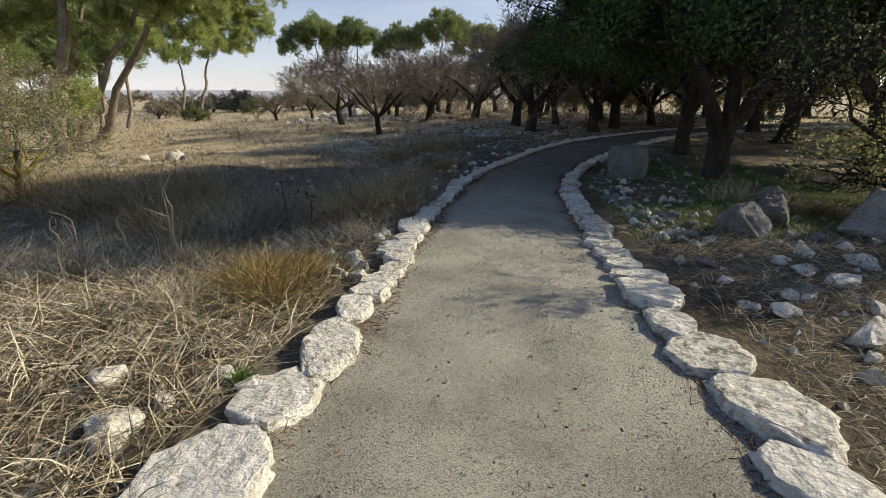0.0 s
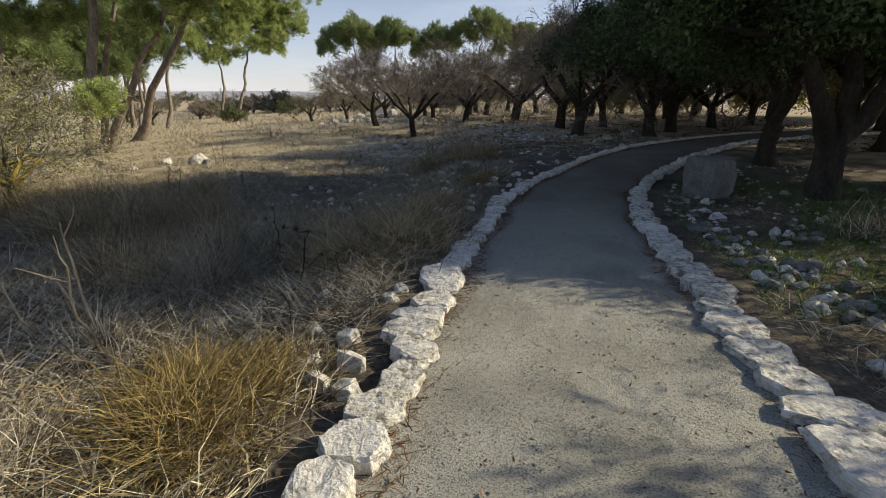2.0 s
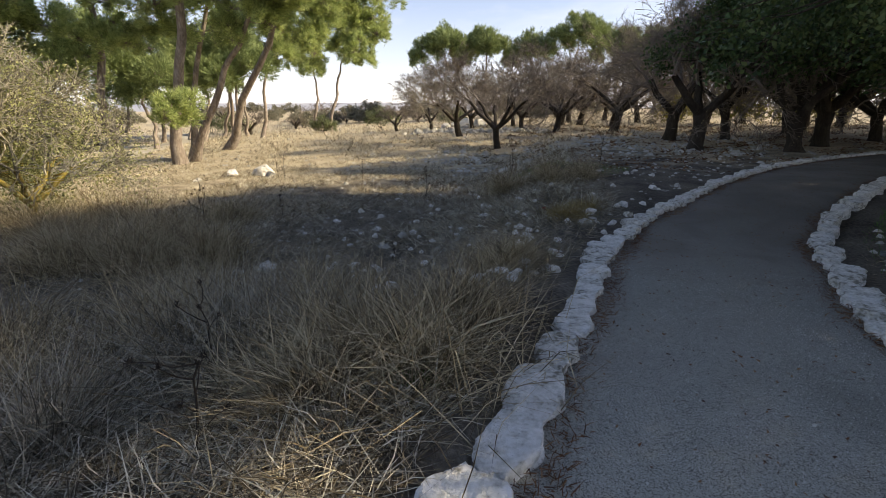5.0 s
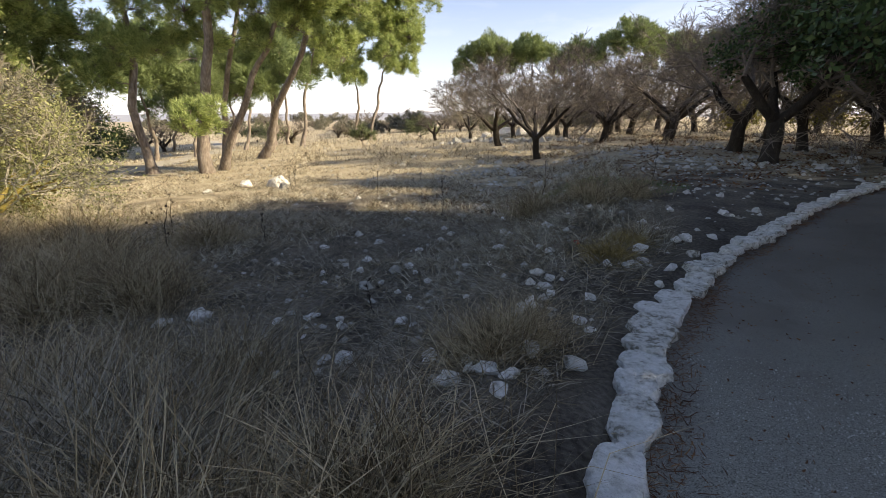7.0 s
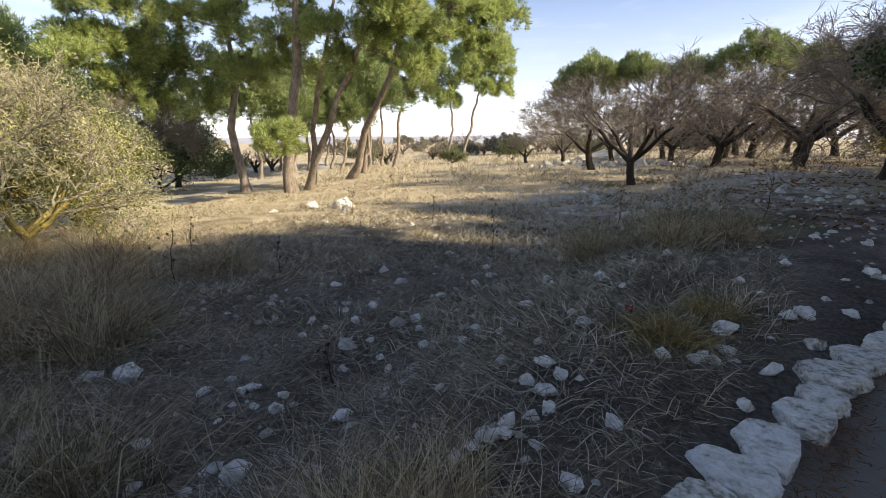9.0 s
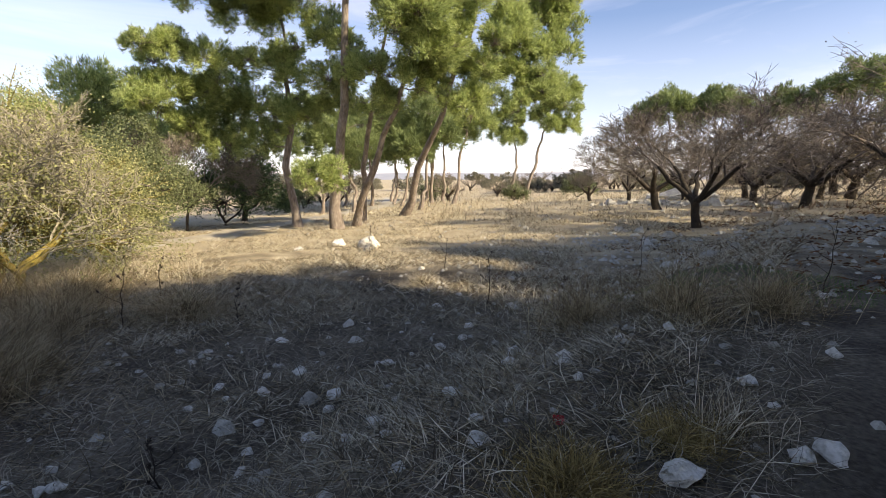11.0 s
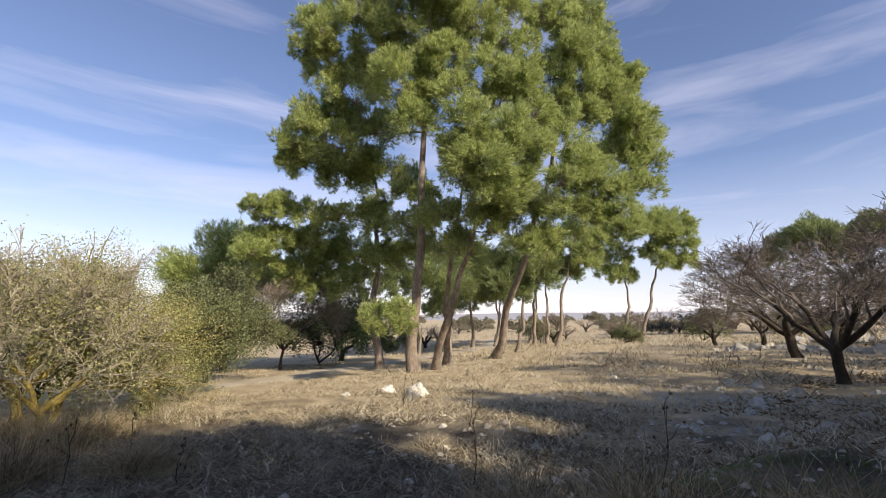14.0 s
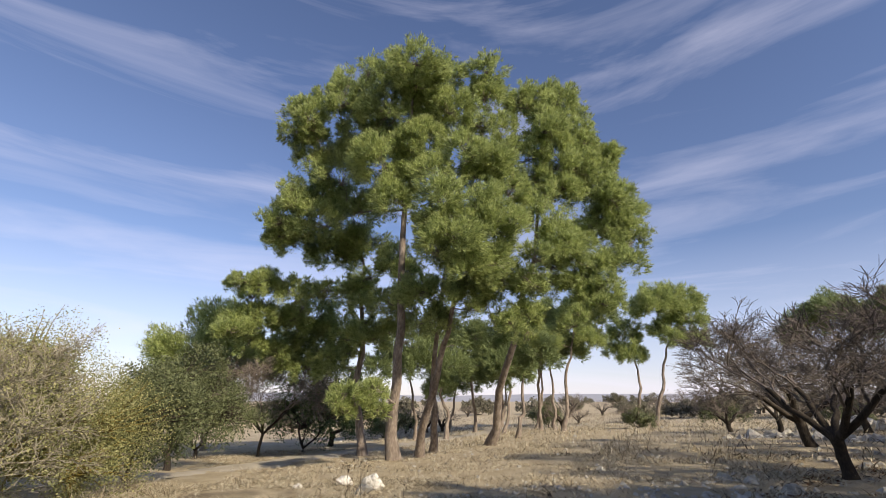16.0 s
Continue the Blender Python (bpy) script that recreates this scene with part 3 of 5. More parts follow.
def scrap(x, y):
    """A crumpled scrap of red plastic caught in the dry grass."""
    g = Geo()
    rng = np.random.default_rng(4)
    n = 5
    u, v = np.meshgrid(np.linspace(-1, 1, n), np.linspace(-1, 1, n), indexing="ij")
    z = rng.uniform(0, 0.03, u.shape)
    i, j = np.meshgrid(np.arange(n - 1), np.arange(n - 1), indexing="ij")
    g.add(np.stack((u * 0.035, v * 0.03, z), -1), np.stack((i * n + j, (i + 1) * n + j, (i + 1) * n + j + 1, i * n + j + 1), -1).reshape(-1, 4))
    ob = tagged(new("plastic_scrap", g.mesh("plastic_scrap", M_RED)), "crumpled red plastic scrap lying in dry grass", "litter")
    ob.matrix_world = pose(x, y, gz(x, y) + 0.02, 50, 0, 30)


scrap(-0.45, 12.04)


def stone_litter(name, label, n, region, size, rng, keep=None):
    """Countless small stones as one mesh."""
    g = Geo()
    base = np.array([(1, 0, 0), (0.3, 0.9, 0.1), (-0.8, 0.5, 0), (-0.7, -0.6, 0.05), (0.4, -0.85, 0), (0.35, 0.2, 0.7), (-0.35, 0.05, 0.62), (0.05, -0.4, 0.5)])
    tri = np.array([(0, 1, 5), (1, 2, 6), (1, 6, 5), (2, 3, 6), (3, 7, 6), (3, 4, 7), (4, 0, 7), (0, 5, 7), (5, 6, 7)])
    x, y = rng.uniform(*region[0], n), rng.uniform(*region[1], n)
    ok = off_path(x, y) > 1.5
    if keep is not None:
        ok &= keep(x, y)
    x, y = x[ok], y[ok]
    z = ground_at(x, y)
    for a, b, c in zip(x, y, z):
        s = rng.uniform(*size) * (2 if rng.random() < 0.08 else 1)
        t = rng.uniform(0, 6.28)
        r = np.array(((math.cos(t), -math.sin(t), 0), (math.sin(t), math.cos(t), 0), (0, 0, 1)))
        v = (base * (1 + rng.normal(size=base.shape) * 0.18) * np.array((s, s * rng.uniform(.6, 1), s * rng.uniform(.7, 1.2)))) @ r.T
        g.add(v + (a, b, c - s * 0.15), tri)
    tagged(new(name, g.mesh(name, M_PEBBLE)), label, "stones", kind="stuff")


stone_litter("scattered_stones", "small pale stones scattered over bare ground", 1900, ((-9, 6), (8, 26)), (0.02, 0.07), rrng)
stone_litter("rubble", "pale rubble spread below bare almond trees", 1500, ((-7, 8), (21, 36)), (0.05, 0.16), rrng, lambda x, y: np.sin(x * .9 + y * .5) + np.sin(y * .7 - x * .3) > -0.2)
stone_litter("distant_stones", "pale stones scattered over sunlit dry field", 1600, ((-45, 12), (20, 75)), (0.04, 0.13), rrng)
stone_litter("oak_rubble", "broken pale stones under the oak", 500, ((1.9, 9), (1, 15)), (0.02, 0.07), rrng)
stone_litter("ruin_heap", "heap of pale ruined masonry stones", 420, ((-14, -2), (42, 49)), (0.15, 0.45), rrng, lambda x, y: np.abs(y - 45 - 1.2 * np.sin(x)) < 1.6)


for k, (x, y, s) in enumerate(((-11.2, 54.0, 2.2), (-9.4, 53.2, 1.6), (-12.8, 52.6, 1.3), (-7.8, 52.0, 1.1), (-10.4, 50.5, 0.9))):
    rock(x, y, s * 1.3, s * 0.7, s * 0.6, 40 * k, ROCK[k], "masonry_block", "large white block of ruined masonry beyond almond trees", "ruin")


# ---- trees ----
def shell(lobe, n, rng, clumps=16, low=-0.45):
    """Points and outward directions in clumps over the upper shell of a rounded lobe."""
    x, y, z, r = lobe
    d = unit(rng.normal(size=(clumps * 3, 3)))
    d = d[d[:, 2] > low][:clumps]
    hub = d * r * rng.uniform(0.55, 1.0, (len(d), 1)) * np.array((1, 1, 0.85))
    pick = rng.integers(len(d), size=n)
    p = hub[pick] + unit(rng.normal(size=(n, 3))) * (r * 0.34) * rng.uniform(0, 1, (n, 1)) ** 0.5 * np.array((1, 1, 1.15))
    return p + (x, y, z), unit(p / max(r, .1) + np.array((0, 0, 0.35)))


def pine(name, label, base, top, lobes, radius, rng_seed, per=520, tuft=0.19, mat=M_NEEDLE, lean=0.5, group="", sides=9, width=0.036, blades=9, fill=False):
    """A pine: a bare leaning trunk, limbs out to each rounded lobe of the crown, and needles in tufts."""
    rng = np.random.default_rng(rng_seed)
    root = thing(name, label, "tree", group)
    if fill:
        # smaller tufted lobes between neighbours close the crown
        extra = []
        for i, p in enumerate(lobes):
            near = sorted(lobes[:i], key=lambda q: math.dist(p[:3], q[:3]))[:2]
            for q in near:
                if 1.2 < math.dist(p[:3], q[:3]) < 5.5:
                    extra.append((*((np.array(p[:3]) + q[:3]) / 2 + rng.normal(size=3) * 0.35), 0.34 * (p[3] + q[3])))
        lobes = list(lobes) + extra
    bx, by = base
    b = np.array((bx, by, gz(bx, by) - 0.15))
    trunk = bend(b, top, 14, lean, rng)
    t = np.linspace(0, 1, 14)
    rad = radius * (1 - 0.82 * t) * (1 + 0.5 * np.exp(-t * 22))
    root.matrix_world = pose(bx, by, b[2])
    inv = -np.array((bx, by, b[2]))
    g = Geo()
    tube(g, trunk + inv, rad, sides, 0.04, rng)
    part("trunk", g.mesh("trunk", M_PINEBARK, True), root)
    # each limb springs from the trunk or from the nearest limb already grown, so that the crown forks
    joints = [(trunk[i], max(0.03, rad[i] * 0.42)) for i in range(2, 14)]
    for lobe in sorted(lobes, key=lambda q: min(math.dist(q[:3], j) for j in trunk[5:])):
        c = np.array(lobe[:3])
        s, r0 = min(joints, key=lambda j: np.linalg.norm(j[0] - c) * (1.0 + 0.6 * (j[0][2] > c[2] + 0.3)))
        line = bend(s, c, 8, 0.10 * np.linalg.norm(c - s) + 0.05, rng, 0.12)
        r0 = min(r0, 0.02 + 0.018 * np.linalg.norm(c - s))
        limbs = Geo()
        tube(limbs, line + inv, np.linspace(r0, 0.016, 8), 6)
        joints += [(line[3], r0 * 0.6), (line[5], r0 * 0.5), (line[7], r0 * 0.4)]
        fat = (*lobe[:3], lobe[3] * 1.06)
        p, d = shell(fat, max(10, int(per * lobe[3] ** 2)), rng, 20, -0.5)
        for q in p[:: max(1, len(p) // 14)]:
            tube(limbs, bend(line[5], q, 5, 0.15, rng) + inv, np.linspace(0.018, 0.005, 5), 4)
        limb = part("limb", limbs.mesh("limb", M_PINEBARK, True), root)
        needles = Geo()
        sprays(needles, p + inv, d, blades, tuft, width, 0.55, rng)
        part("needles", needles.mesh("needles", mat), limb)
    return root


def branching(geo, start, way, length, radius, depth, rng, spread, up, tips, sides=5, kids=(2, 4), shrink=0.74):
    """A crooked limb that forks again and again."""
    n = 5 if depth > 2 else 3 if depth else 2
    end = start + way * length
    line = bend(start, end, n, length * 0.10, rng, length * 0.03)
    radius = max(radius, 0.0065)
    tube(geo, line, np.linspace(radius, radius * 0.62, n), max(3, min(sides, depth + 2)))
    if depth == 0:
        tips.append(end)
        return
    for i in range(rng.integers(kids[0], kids[1])):
        f = 1.0 if i == 0 else rng.uniform(0.45, 1.0)
        k = f * (n - 1)
        j = min(int(k), n - 2)
        s = line[j] + (line[j + 1] - line[j]) * (k - j)
        d = unit((way + rng.normal(size=3) * spread + np.array((0, 0, up)))[None])[0]
        branching(geo, s, d, length * shrink * rng.uniform(0.75, 1.15), radius * (0.64 if i == 0 else 0.46), depth - 1, rng, spread, up, tips, sides, kids, shrink)


def bare_tree(name, label, x, y, height, seed, mat=M_TWIG, bark=M_BARK, leafmat=None, leaf_n=0, leaf_size=0.05, stems=3, depth=6, group="", kids=(3, 5), lean=0.6, trunk_r=0.16, spread=0.6, up=0.10):
    """A low spreading orchard tree: short forked trunk and a dense dome of twigs, leafless or with sparse leaves."""
    rng = np.random.default_rng(seed)
    root = thing(name, label, "tree", group)
    z = gz(x, y) - 0.1
    root.matrix_world = pose(x, y, z)
    tg, wg, tips = Geo(), Geo(), []
    fork = np.array((rng.normal() * 0.12, rng.normal() * 0.12, height * 0.17))
    tube(tg, bend((0, 0, 0), fork, 6, 0.06, rng), np.array((1.45, 1.1, 1, 0.96, 0.95, 1.0)) * trunk_r, 8, 0.06, rng)
    a0 = rng.uniform(0, 6.28)
    for i in range(stems):
        a = a0 + i * 2 * math.pi / stems + rng.normal() * 0.3
        w = unit(np.array((math.cos(a) * lean * 1.5, math.sin(a) * lean * 1.5, rng.uniform(0.75, 1.1)))[None])[0]
        ln = height * 0.26 * rng.uniform(0.85, 1.15)
        line = bend(fork - (0, 0, 0.05), fork + w * ln, 6, 0.10, rng)
        tube(tg, line, np.linspace(trunk_r * 0.72, trunk_r * 0.45, 6), 7, 0.05, rng)
        for k in range(3):
            d = unit((w + rng.normal(size=3) * 0.45 + np.array((0, 0, 0.1)))[None])[0]
            branching(wg, line[-1 - k], d, height * 0.17, trunk_r * 0.28, depth - 1, rng, spread, up, tips, kids=kids)
    part("trunk", tg.mesh("trunk", bark, True), root)
    part("twig_crown", wg.mesh("twig_crown", mat), root)
    if leafmat and leaf_n:
        tips = np.array(tips)
        p = tips[rng.integers(len(tips), size=leaf_n)] + rng.normal(size=(leaf_n, 3)) * 0.13
        lg = Geo()
        leaves(lg, p, leaf_size, rng)
        part("foliage", lg.mesh("foliage", leafmat), root)
    return root


def leafy_tree(name, label, x, y, lobes, seed, leafmat, leaf_n, leaf_size, trunk_r=0.2, stems=2, bark=M_BARK, group="", fork_z=0.9, category="tree", clumps=18, low=-0.8):
    """An evergreen with a crooked, forked trunk: lobes are given from its foot."""
    rng = np.random.default_rng(seed)
    root = thing(name, label, category, group)
    root.matrix_world = pose(x, y, gz(x, y) - 0.1)
    tg = Geo()
    fork = np.array((rng.normal() * 0.1, rng.normal() * 0.1, fork_z))
    tube(tg, bend((0, 0, 0), fork, 6, 0.07, rng), np.array((1.5, 1.15, 1, 0.95, 0.95, 1.05)) * trunk_r, 9, 0.07, rng)
    arms = []
    for i in range(stems):
        aim = np.array(lobes[i % len(lobes)][:3]) * (0.62, 0.62, 0.8)
        line = bend(fork - (0, 0, 0.08), aim, 8, 0.25, rng, -0.1)
        tube(tg, line, np.linspace(trunk_r * 0.75, trunk_r * 0.3, 8), 8, 0.06, rng)
        arms.append(line)
    part("trunk", tg.mesh("trunk", bark, True), root)
    total = sum(l[3] ** 2 for l in lobes)
    for lobe in lobes:
        bg, lg = Geo(), Geo()
        c = np.array(lobe[:3])
        a = min(arms, key=lambda q: np.linalg.norm(q - c, axis=1).min())
        s = a[2 + int(np.argmin(np.linalg.norm(a[2:] - c, axis=1)) * 0.7)]
        line = bend(s, c, 7, 0.25, rng, 0.1)
        tube(bg, line, np.linspace(trunk_r * 0.35, 0.02, 7), 6)
        n = int(leaf_n * lobe[3] ** 2 / total)
        p, _ = shell(lobe, n, rng, clumps, low)
        for q in p[:: max(1, n // 26)]:
            tube(bg, bend(line[4], q, 5, 0.15, rng), np.linspace(0.022, 0.004, 5), 4)
        leaves(lg, p, leaf_size, rng)
        branch = part("branch", bg.mesh("branch", bark), root)
        part("foliage", lg.mesh("foliage", leafmat), branch)
    return root


# the group of tall pines beyond the sunlit clearing
PINE_LABEL = "tall pine with grey-brown trunk and rounded yellow-green crown"
pine("pine_tree", PINE_LABEL, (-18.9, 23.7), (-14.3, 21.7, 14.9),
     [(-12.6, 20.9, 15.4, 1.03), (-14.4, 20.8, 15.9, 1.00), (-13.3, 22.6, 15.9, 1.05), (-15.0, 22.4, 15.2, 1.52), (-15.3, 20.7, 14.5, 1.20), (-13.0, 23.1, 14.0, 1.08), (-17.6, 19.8, 17.2, 1.00), (-16.8, 19.2, 15.0, 0.93), (-17.9, 20.7, 14.3, 1.31), (-18.3, 17.8, 15.1, 1.01), (-18.0, 17.3, 13.8, 0.75), (-19.3, 18.8, 14.2, 0.94), (-18.6, 19.9, 12.4, 1.37), (-14.8, 20.6, 11.5, 1.37), (-14.7, 22.3, 12.6, 1.31), (-19.8, 17.9, 11.6, 0.68), (-21.5, 18.5, 11.3, 1.08), (-20.5, 17.3, 9.9, 0.78), (-19.5, 19.2, 10.0, 1.24), (-19.8, 21.3, 11.3, 1.51), (-14.9, 21.4, 9.9, 1.20), (-22.2, 18.9, 9.4, 1.15), (-22.6, 21.2, 9.5, 1.35), (-20.3, 22.3, 9.4, 1.22)] + [(-15.1, 19.7, 1.8, 0.5), (-15.5, 20.3, 1.6, 0.62), (-15.2, 20.9, 2.0, 0.5), (-15.8, 21.4, 1.2, 0.42), (-15.6, 19.9, 1.1, 0.42), (-15.0, 19.3, 1.5, 0.36), (-16.6, 21.6, 1.9, 0.4)],
     0.28, 21, group="pine grove", fill=True)
pine("pine_tree", "leaning pine with yellow-green crown hanging over dry grass", (-19.7, 25.5), (-12.4, 23.6, 8.4),
     [(-11.5, 21.6, 8.9, 0.96), (-11.8, 23.4, 9.0, 1.09), (-11.5, 22.1, 7.4, 1.16), (-12.2, 24.5, 8.1, 1.06), (-13.2, 22.1, 7.7, 0.80), (-11.9, 23.4, 6.4, 1.09), (-12.6, 25.4, 6.8, 0.84), (-13.5, 23.9, 5.6, 0.89), (-13.9, 25.9, 5.9, 0.95), (-12.5, 26.4, 5.0, 0.81), (-12.2, 25.3, 4.5, 0.63), (-12.9, 26.9, 4.1, 0.58)],
     0.22, 22, group="pine grove", lean=0.4, fill=True)
pine("pine_tree", "tall pine leaning over dry grass, rounded yellow-green crown", (-23.4, 32.6), (-12.3, 27.8, 12.6),
     [(-12.0, 24.3, 16.1, 0.84), (-13.4, 25.3, 15.7, 1.01), (-12.9, 24.5, 13.7, 0.89), (-12.7, 28.3, 16.5, 1.18), (-11.4, 28.3, 15.5, 1.00), (-11.4, 27.1, 13.5, 1.21), (-11.4, 28.9, 14.3, 1.11), (-12.6, 26.9, 12.4, 1.21), (-11.4, 28.4, 12.0, 1.33), (-11.3, 30.7, 12.9, 1.13), (-10.5, 30.8, 13.0, 0.66), (-11.4, 29.7, 10.9, 1.35), (-11.3, 26.6, 9.5, 1.22), (-10.1, 30.1, 10.4, 0.87), (-11.4, 32.6, 10.6, 0.97), (-10.8, 31.9, 8.8, 0.89), (-11.6, 30.5, 9.1, 1.29), (-11.1, 27.2, 7.8, 1.15), (-10.1, 30.3, 7.3, 0.74), (-11.4, 28.8, 6.8, 0.99), (-10.4, 29.0, 6.1, 0.85), (-12.4, 27.8, 6.4, 0.75), (-11.1, 28.6, 5.0, 0.71), (-10.8, 27.2, 4.3, 0.49)],
     0.27, 23, group="pine grove", lean=0.6, fill=True)
pine("pine_tree", "slender pine with long low drooping limbs", (-22.6, 23.7), (-21.5, 22.4, 10.4),
     [(-22.1, 16.6, 7.1, 0.67), (-23.1, 17.9, 7.4, 0.84), (-22.1, 19.1, 6.9, 1.00), (-24.1, 16.7, 5.7, 0.83), (-23.4, 17.9, 5.6, 1.00), (-24.0, 19.5, 5.5, 1.12), (-25.0, 21.3, 6.3, 1.20), (-22.7, 16.3, 4.7, 0.77), (-24.8, 17.7, 4.4, 0.97), (-25.9, 19.8, 4.4, 1.17), (-25.8, 21.7, 4.5, 1.21), (-24.1, 22.8, 5.5, 1.13), (-22.9, 21.9, 3.3, 0.98), (-20.5, 22.4, 4.6, 0.93), (-25.2, 21.0, 3.1, 0.90), (-20.4, 22.3, 6.3, 0.83), (-20.0, 23.7, 5.0, 0.82)],
     0.25, 24, group="pine grove", fill=True)
pine("pine_tree", "pine in the middle of the grove with dense crown", (-21.6, 27.4), (-15.6, 24.6, 10.0),
     [(-11.9, 24.7, 11.4, 0.98), (-12.6, 24.3, 10.8, 0.89), (-11.0, 24.5, 8.2, 0.85), (-12.8, 26.0, 10.8, 0.94), (-14.6, 23.5, 6.0, 0.88), (-15.2, 22.7, 6.0, 0.88), (-18.2, 23.1, 8.1, 1.08), (-18.3, 22.9, 6.1, 1.00), (-18.3, 24.2, 5.1, 0.90), (-15.5, 24.1, 5.0, 0.81), (-11.2, 25.6, 6.1, 0.76), (-22.3, 22.3, 7.3, 1.14), (-13.3, 22.1, 11.0, 0.97), (-12.3, 23.2, 11.7, 0.87)],
     0.2, 37, group="pine grove", lean=0.4, fill=True)
# back pines: part of their shade is painted by the darker needles
pine("pine_tree", "dark shaded pine behind the tall grove", (-31.5, 34.5), (-31.0, 33.6, 5.6),
     [(-31.2, 29.6, 6.3, 1.78), (-31.7, 32.5, 4.7, 1.75), (-29.6, 33.8, 4.2, 1.79), (-29.8, 36.8, 6.7, 1.90), (-27.5, 37.8, 4.3, 1.53), (-32.1, 28.2, 3.7, 1.48), (-31.2, 33.8, 2.5, 1.19)],
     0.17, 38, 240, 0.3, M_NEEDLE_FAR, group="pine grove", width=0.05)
pine("pine_tree", "dark shaded pine behind the tall grove", (-34.0, 49.0), (-32.6, 48.0, 8.0),
     [(-31.9, 46.0, 7.6, 1.89), (-31.7, 48.8, 6.6, 1.93), (-29.3, 49.4, 7.6, 1.87), (-35.0, 46.4, 5.6, 1.74), (-28.8, 50.8, 9.8, 1.69)],
     0.18, 39, 220, 0.35, M_NEEDLE_FAR, group="pine grove", width=0.06)
pine("pine_tree", "slender leaning pine at the edge of the field", (-31.0, 58.5), (-30.9, 58.6, 9.0), [(-29.1, 58.6, 11.6, 1.61), (-31.7, 58.3, 9.1, 1.65), (-30.8, 58.0, 6.5, 1.47), (-32.8, 58.0, 7.3, 1.15)], 0.2, 25, 260, 0.4, group="pine grove", width=0.06)
pine("pine_tree", "slender leaning pine at the edge of the field", (-29.7, 58.6), (-26.8, 60.5, 11.0), [(-27.7, 58.7, 11.7, 2.07), (-26.5, 61.0, 12.4, 2.08), (-25.4, 60.7, 10.2, 1.66), (-28.0, 60.6, 9.8, 1.72), (-25.4, 61.3, 7.9, 1.29), (-26.6, 59.6, 7.9, 1.29)], 0.22, 26, 260, 0.4, group="pine grove", width=0.06)
pine("pine_tree", "dark shaded pine behind the tall grove", (-39.0, 42.7), (-36.2, 39.8, 7.5), [(-35.1, 38.7, 6.8, 2.43), (-37.8, 37.9, 8.2, 1.98), (-35.1, 40.0, 4.5, 1.83), (-35.5, 42.4, 5.5, 1.69)], 0.2, 34, 220, 0.35, M_NEEDLE_FAR, group="pine grove", width=0.06)
pine("pine_tree", "dark shaded pine behind the tall grove", (-38.0, 50.0), (-35.6, 50.0, 9.0), [(-35.1, 49.0, 7.5, 2.12), (-34.7, 52.0, 7.7, 1.86), (-35.5, 49.6, 10.1, 2.18), (-38.7, 48.8, 6.0, 1.77)], 0.18, 35, 220, 0.35, M_NEEDLE_FAR, group="pine grove", width=0.06)
pine("pine_tree", "dark shaded pine behind the tall grove", (-34.0, 33.0), (-33.2, 32.4, 5.5), [(-32.3, 32.3, 4.3, 1.58), (-34.8, 31.4, 4.9, 1.46), (-32.4, 33.4, 5.8, 1.43)], 0.16, 36, 240, 0.3, M_NEEDLE_FAR, group="pine grove", width=0.05)
pine("pine_tree", "slender pale-trunked pine with sparse crown", (-30.0, 46.0), (-27.2, 46.2, 10), [(-27.4, 45.3, 9.1, 1.5), (-29.9, 44.0, 7.2, 1.6), (-27.6, 47.5, 7.2, 1.1), (-26.0, 46.0, 11.0, 2.0)], 0.2, 27, 260, 0.4, group="pine grove", width=0.05)
pine("pine_tree", "slender pale-trunked pine with sparse crown", (-35.0, 48.0), (-32.4, 46.2, 9.5), [(-32.7, 43.7, 6.4, 1.4), (-32.5, 46.5, 9.6, 1.9), (-34.0, 47.0, 7.2, 1.6)], 0.2, 28, 260, 0.4, M_NEEDLE_FAR, group="pine grove", width=0.05)
pine("pine_tree", "low broad pine behind the dirt track", (-35.0, 17.5), (-33.4, 16.9, 3.6), [(-32.4, 15.4, 4.4, 2.1), (-33.1, 17.0, 5.6, 2.4), (-33.8, 18.8, 4.6, 2.3), (-35.0, 16.6, 3.0, 2.2), (-32.9, 14.7, 2.8, 1.8), (-34.0, 20.6, 4.0, 2.0)], 0.2, 29, 260, 0.35, group="pine grove", width=0.05)

# more back pines with shade put into the needle colour
for k, (x, y, h) in enumerate(((-38.0, 45.0, 9.0), (-43.0, 42.0, 8.0), (-33.5, 42.0, 8.5), (-46.0, 52.0, 10.0), (-27.5, 38.5, 9.0))):
    z = gz(x, y)
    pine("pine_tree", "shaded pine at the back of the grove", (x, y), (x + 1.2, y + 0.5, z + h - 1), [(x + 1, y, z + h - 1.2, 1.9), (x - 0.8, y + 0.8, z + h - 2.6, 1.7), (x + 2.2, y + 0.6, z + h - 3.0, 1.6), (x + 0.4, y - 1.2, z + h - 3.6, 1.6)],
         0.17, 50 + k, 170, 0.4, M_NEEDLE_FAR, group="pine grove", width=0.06)

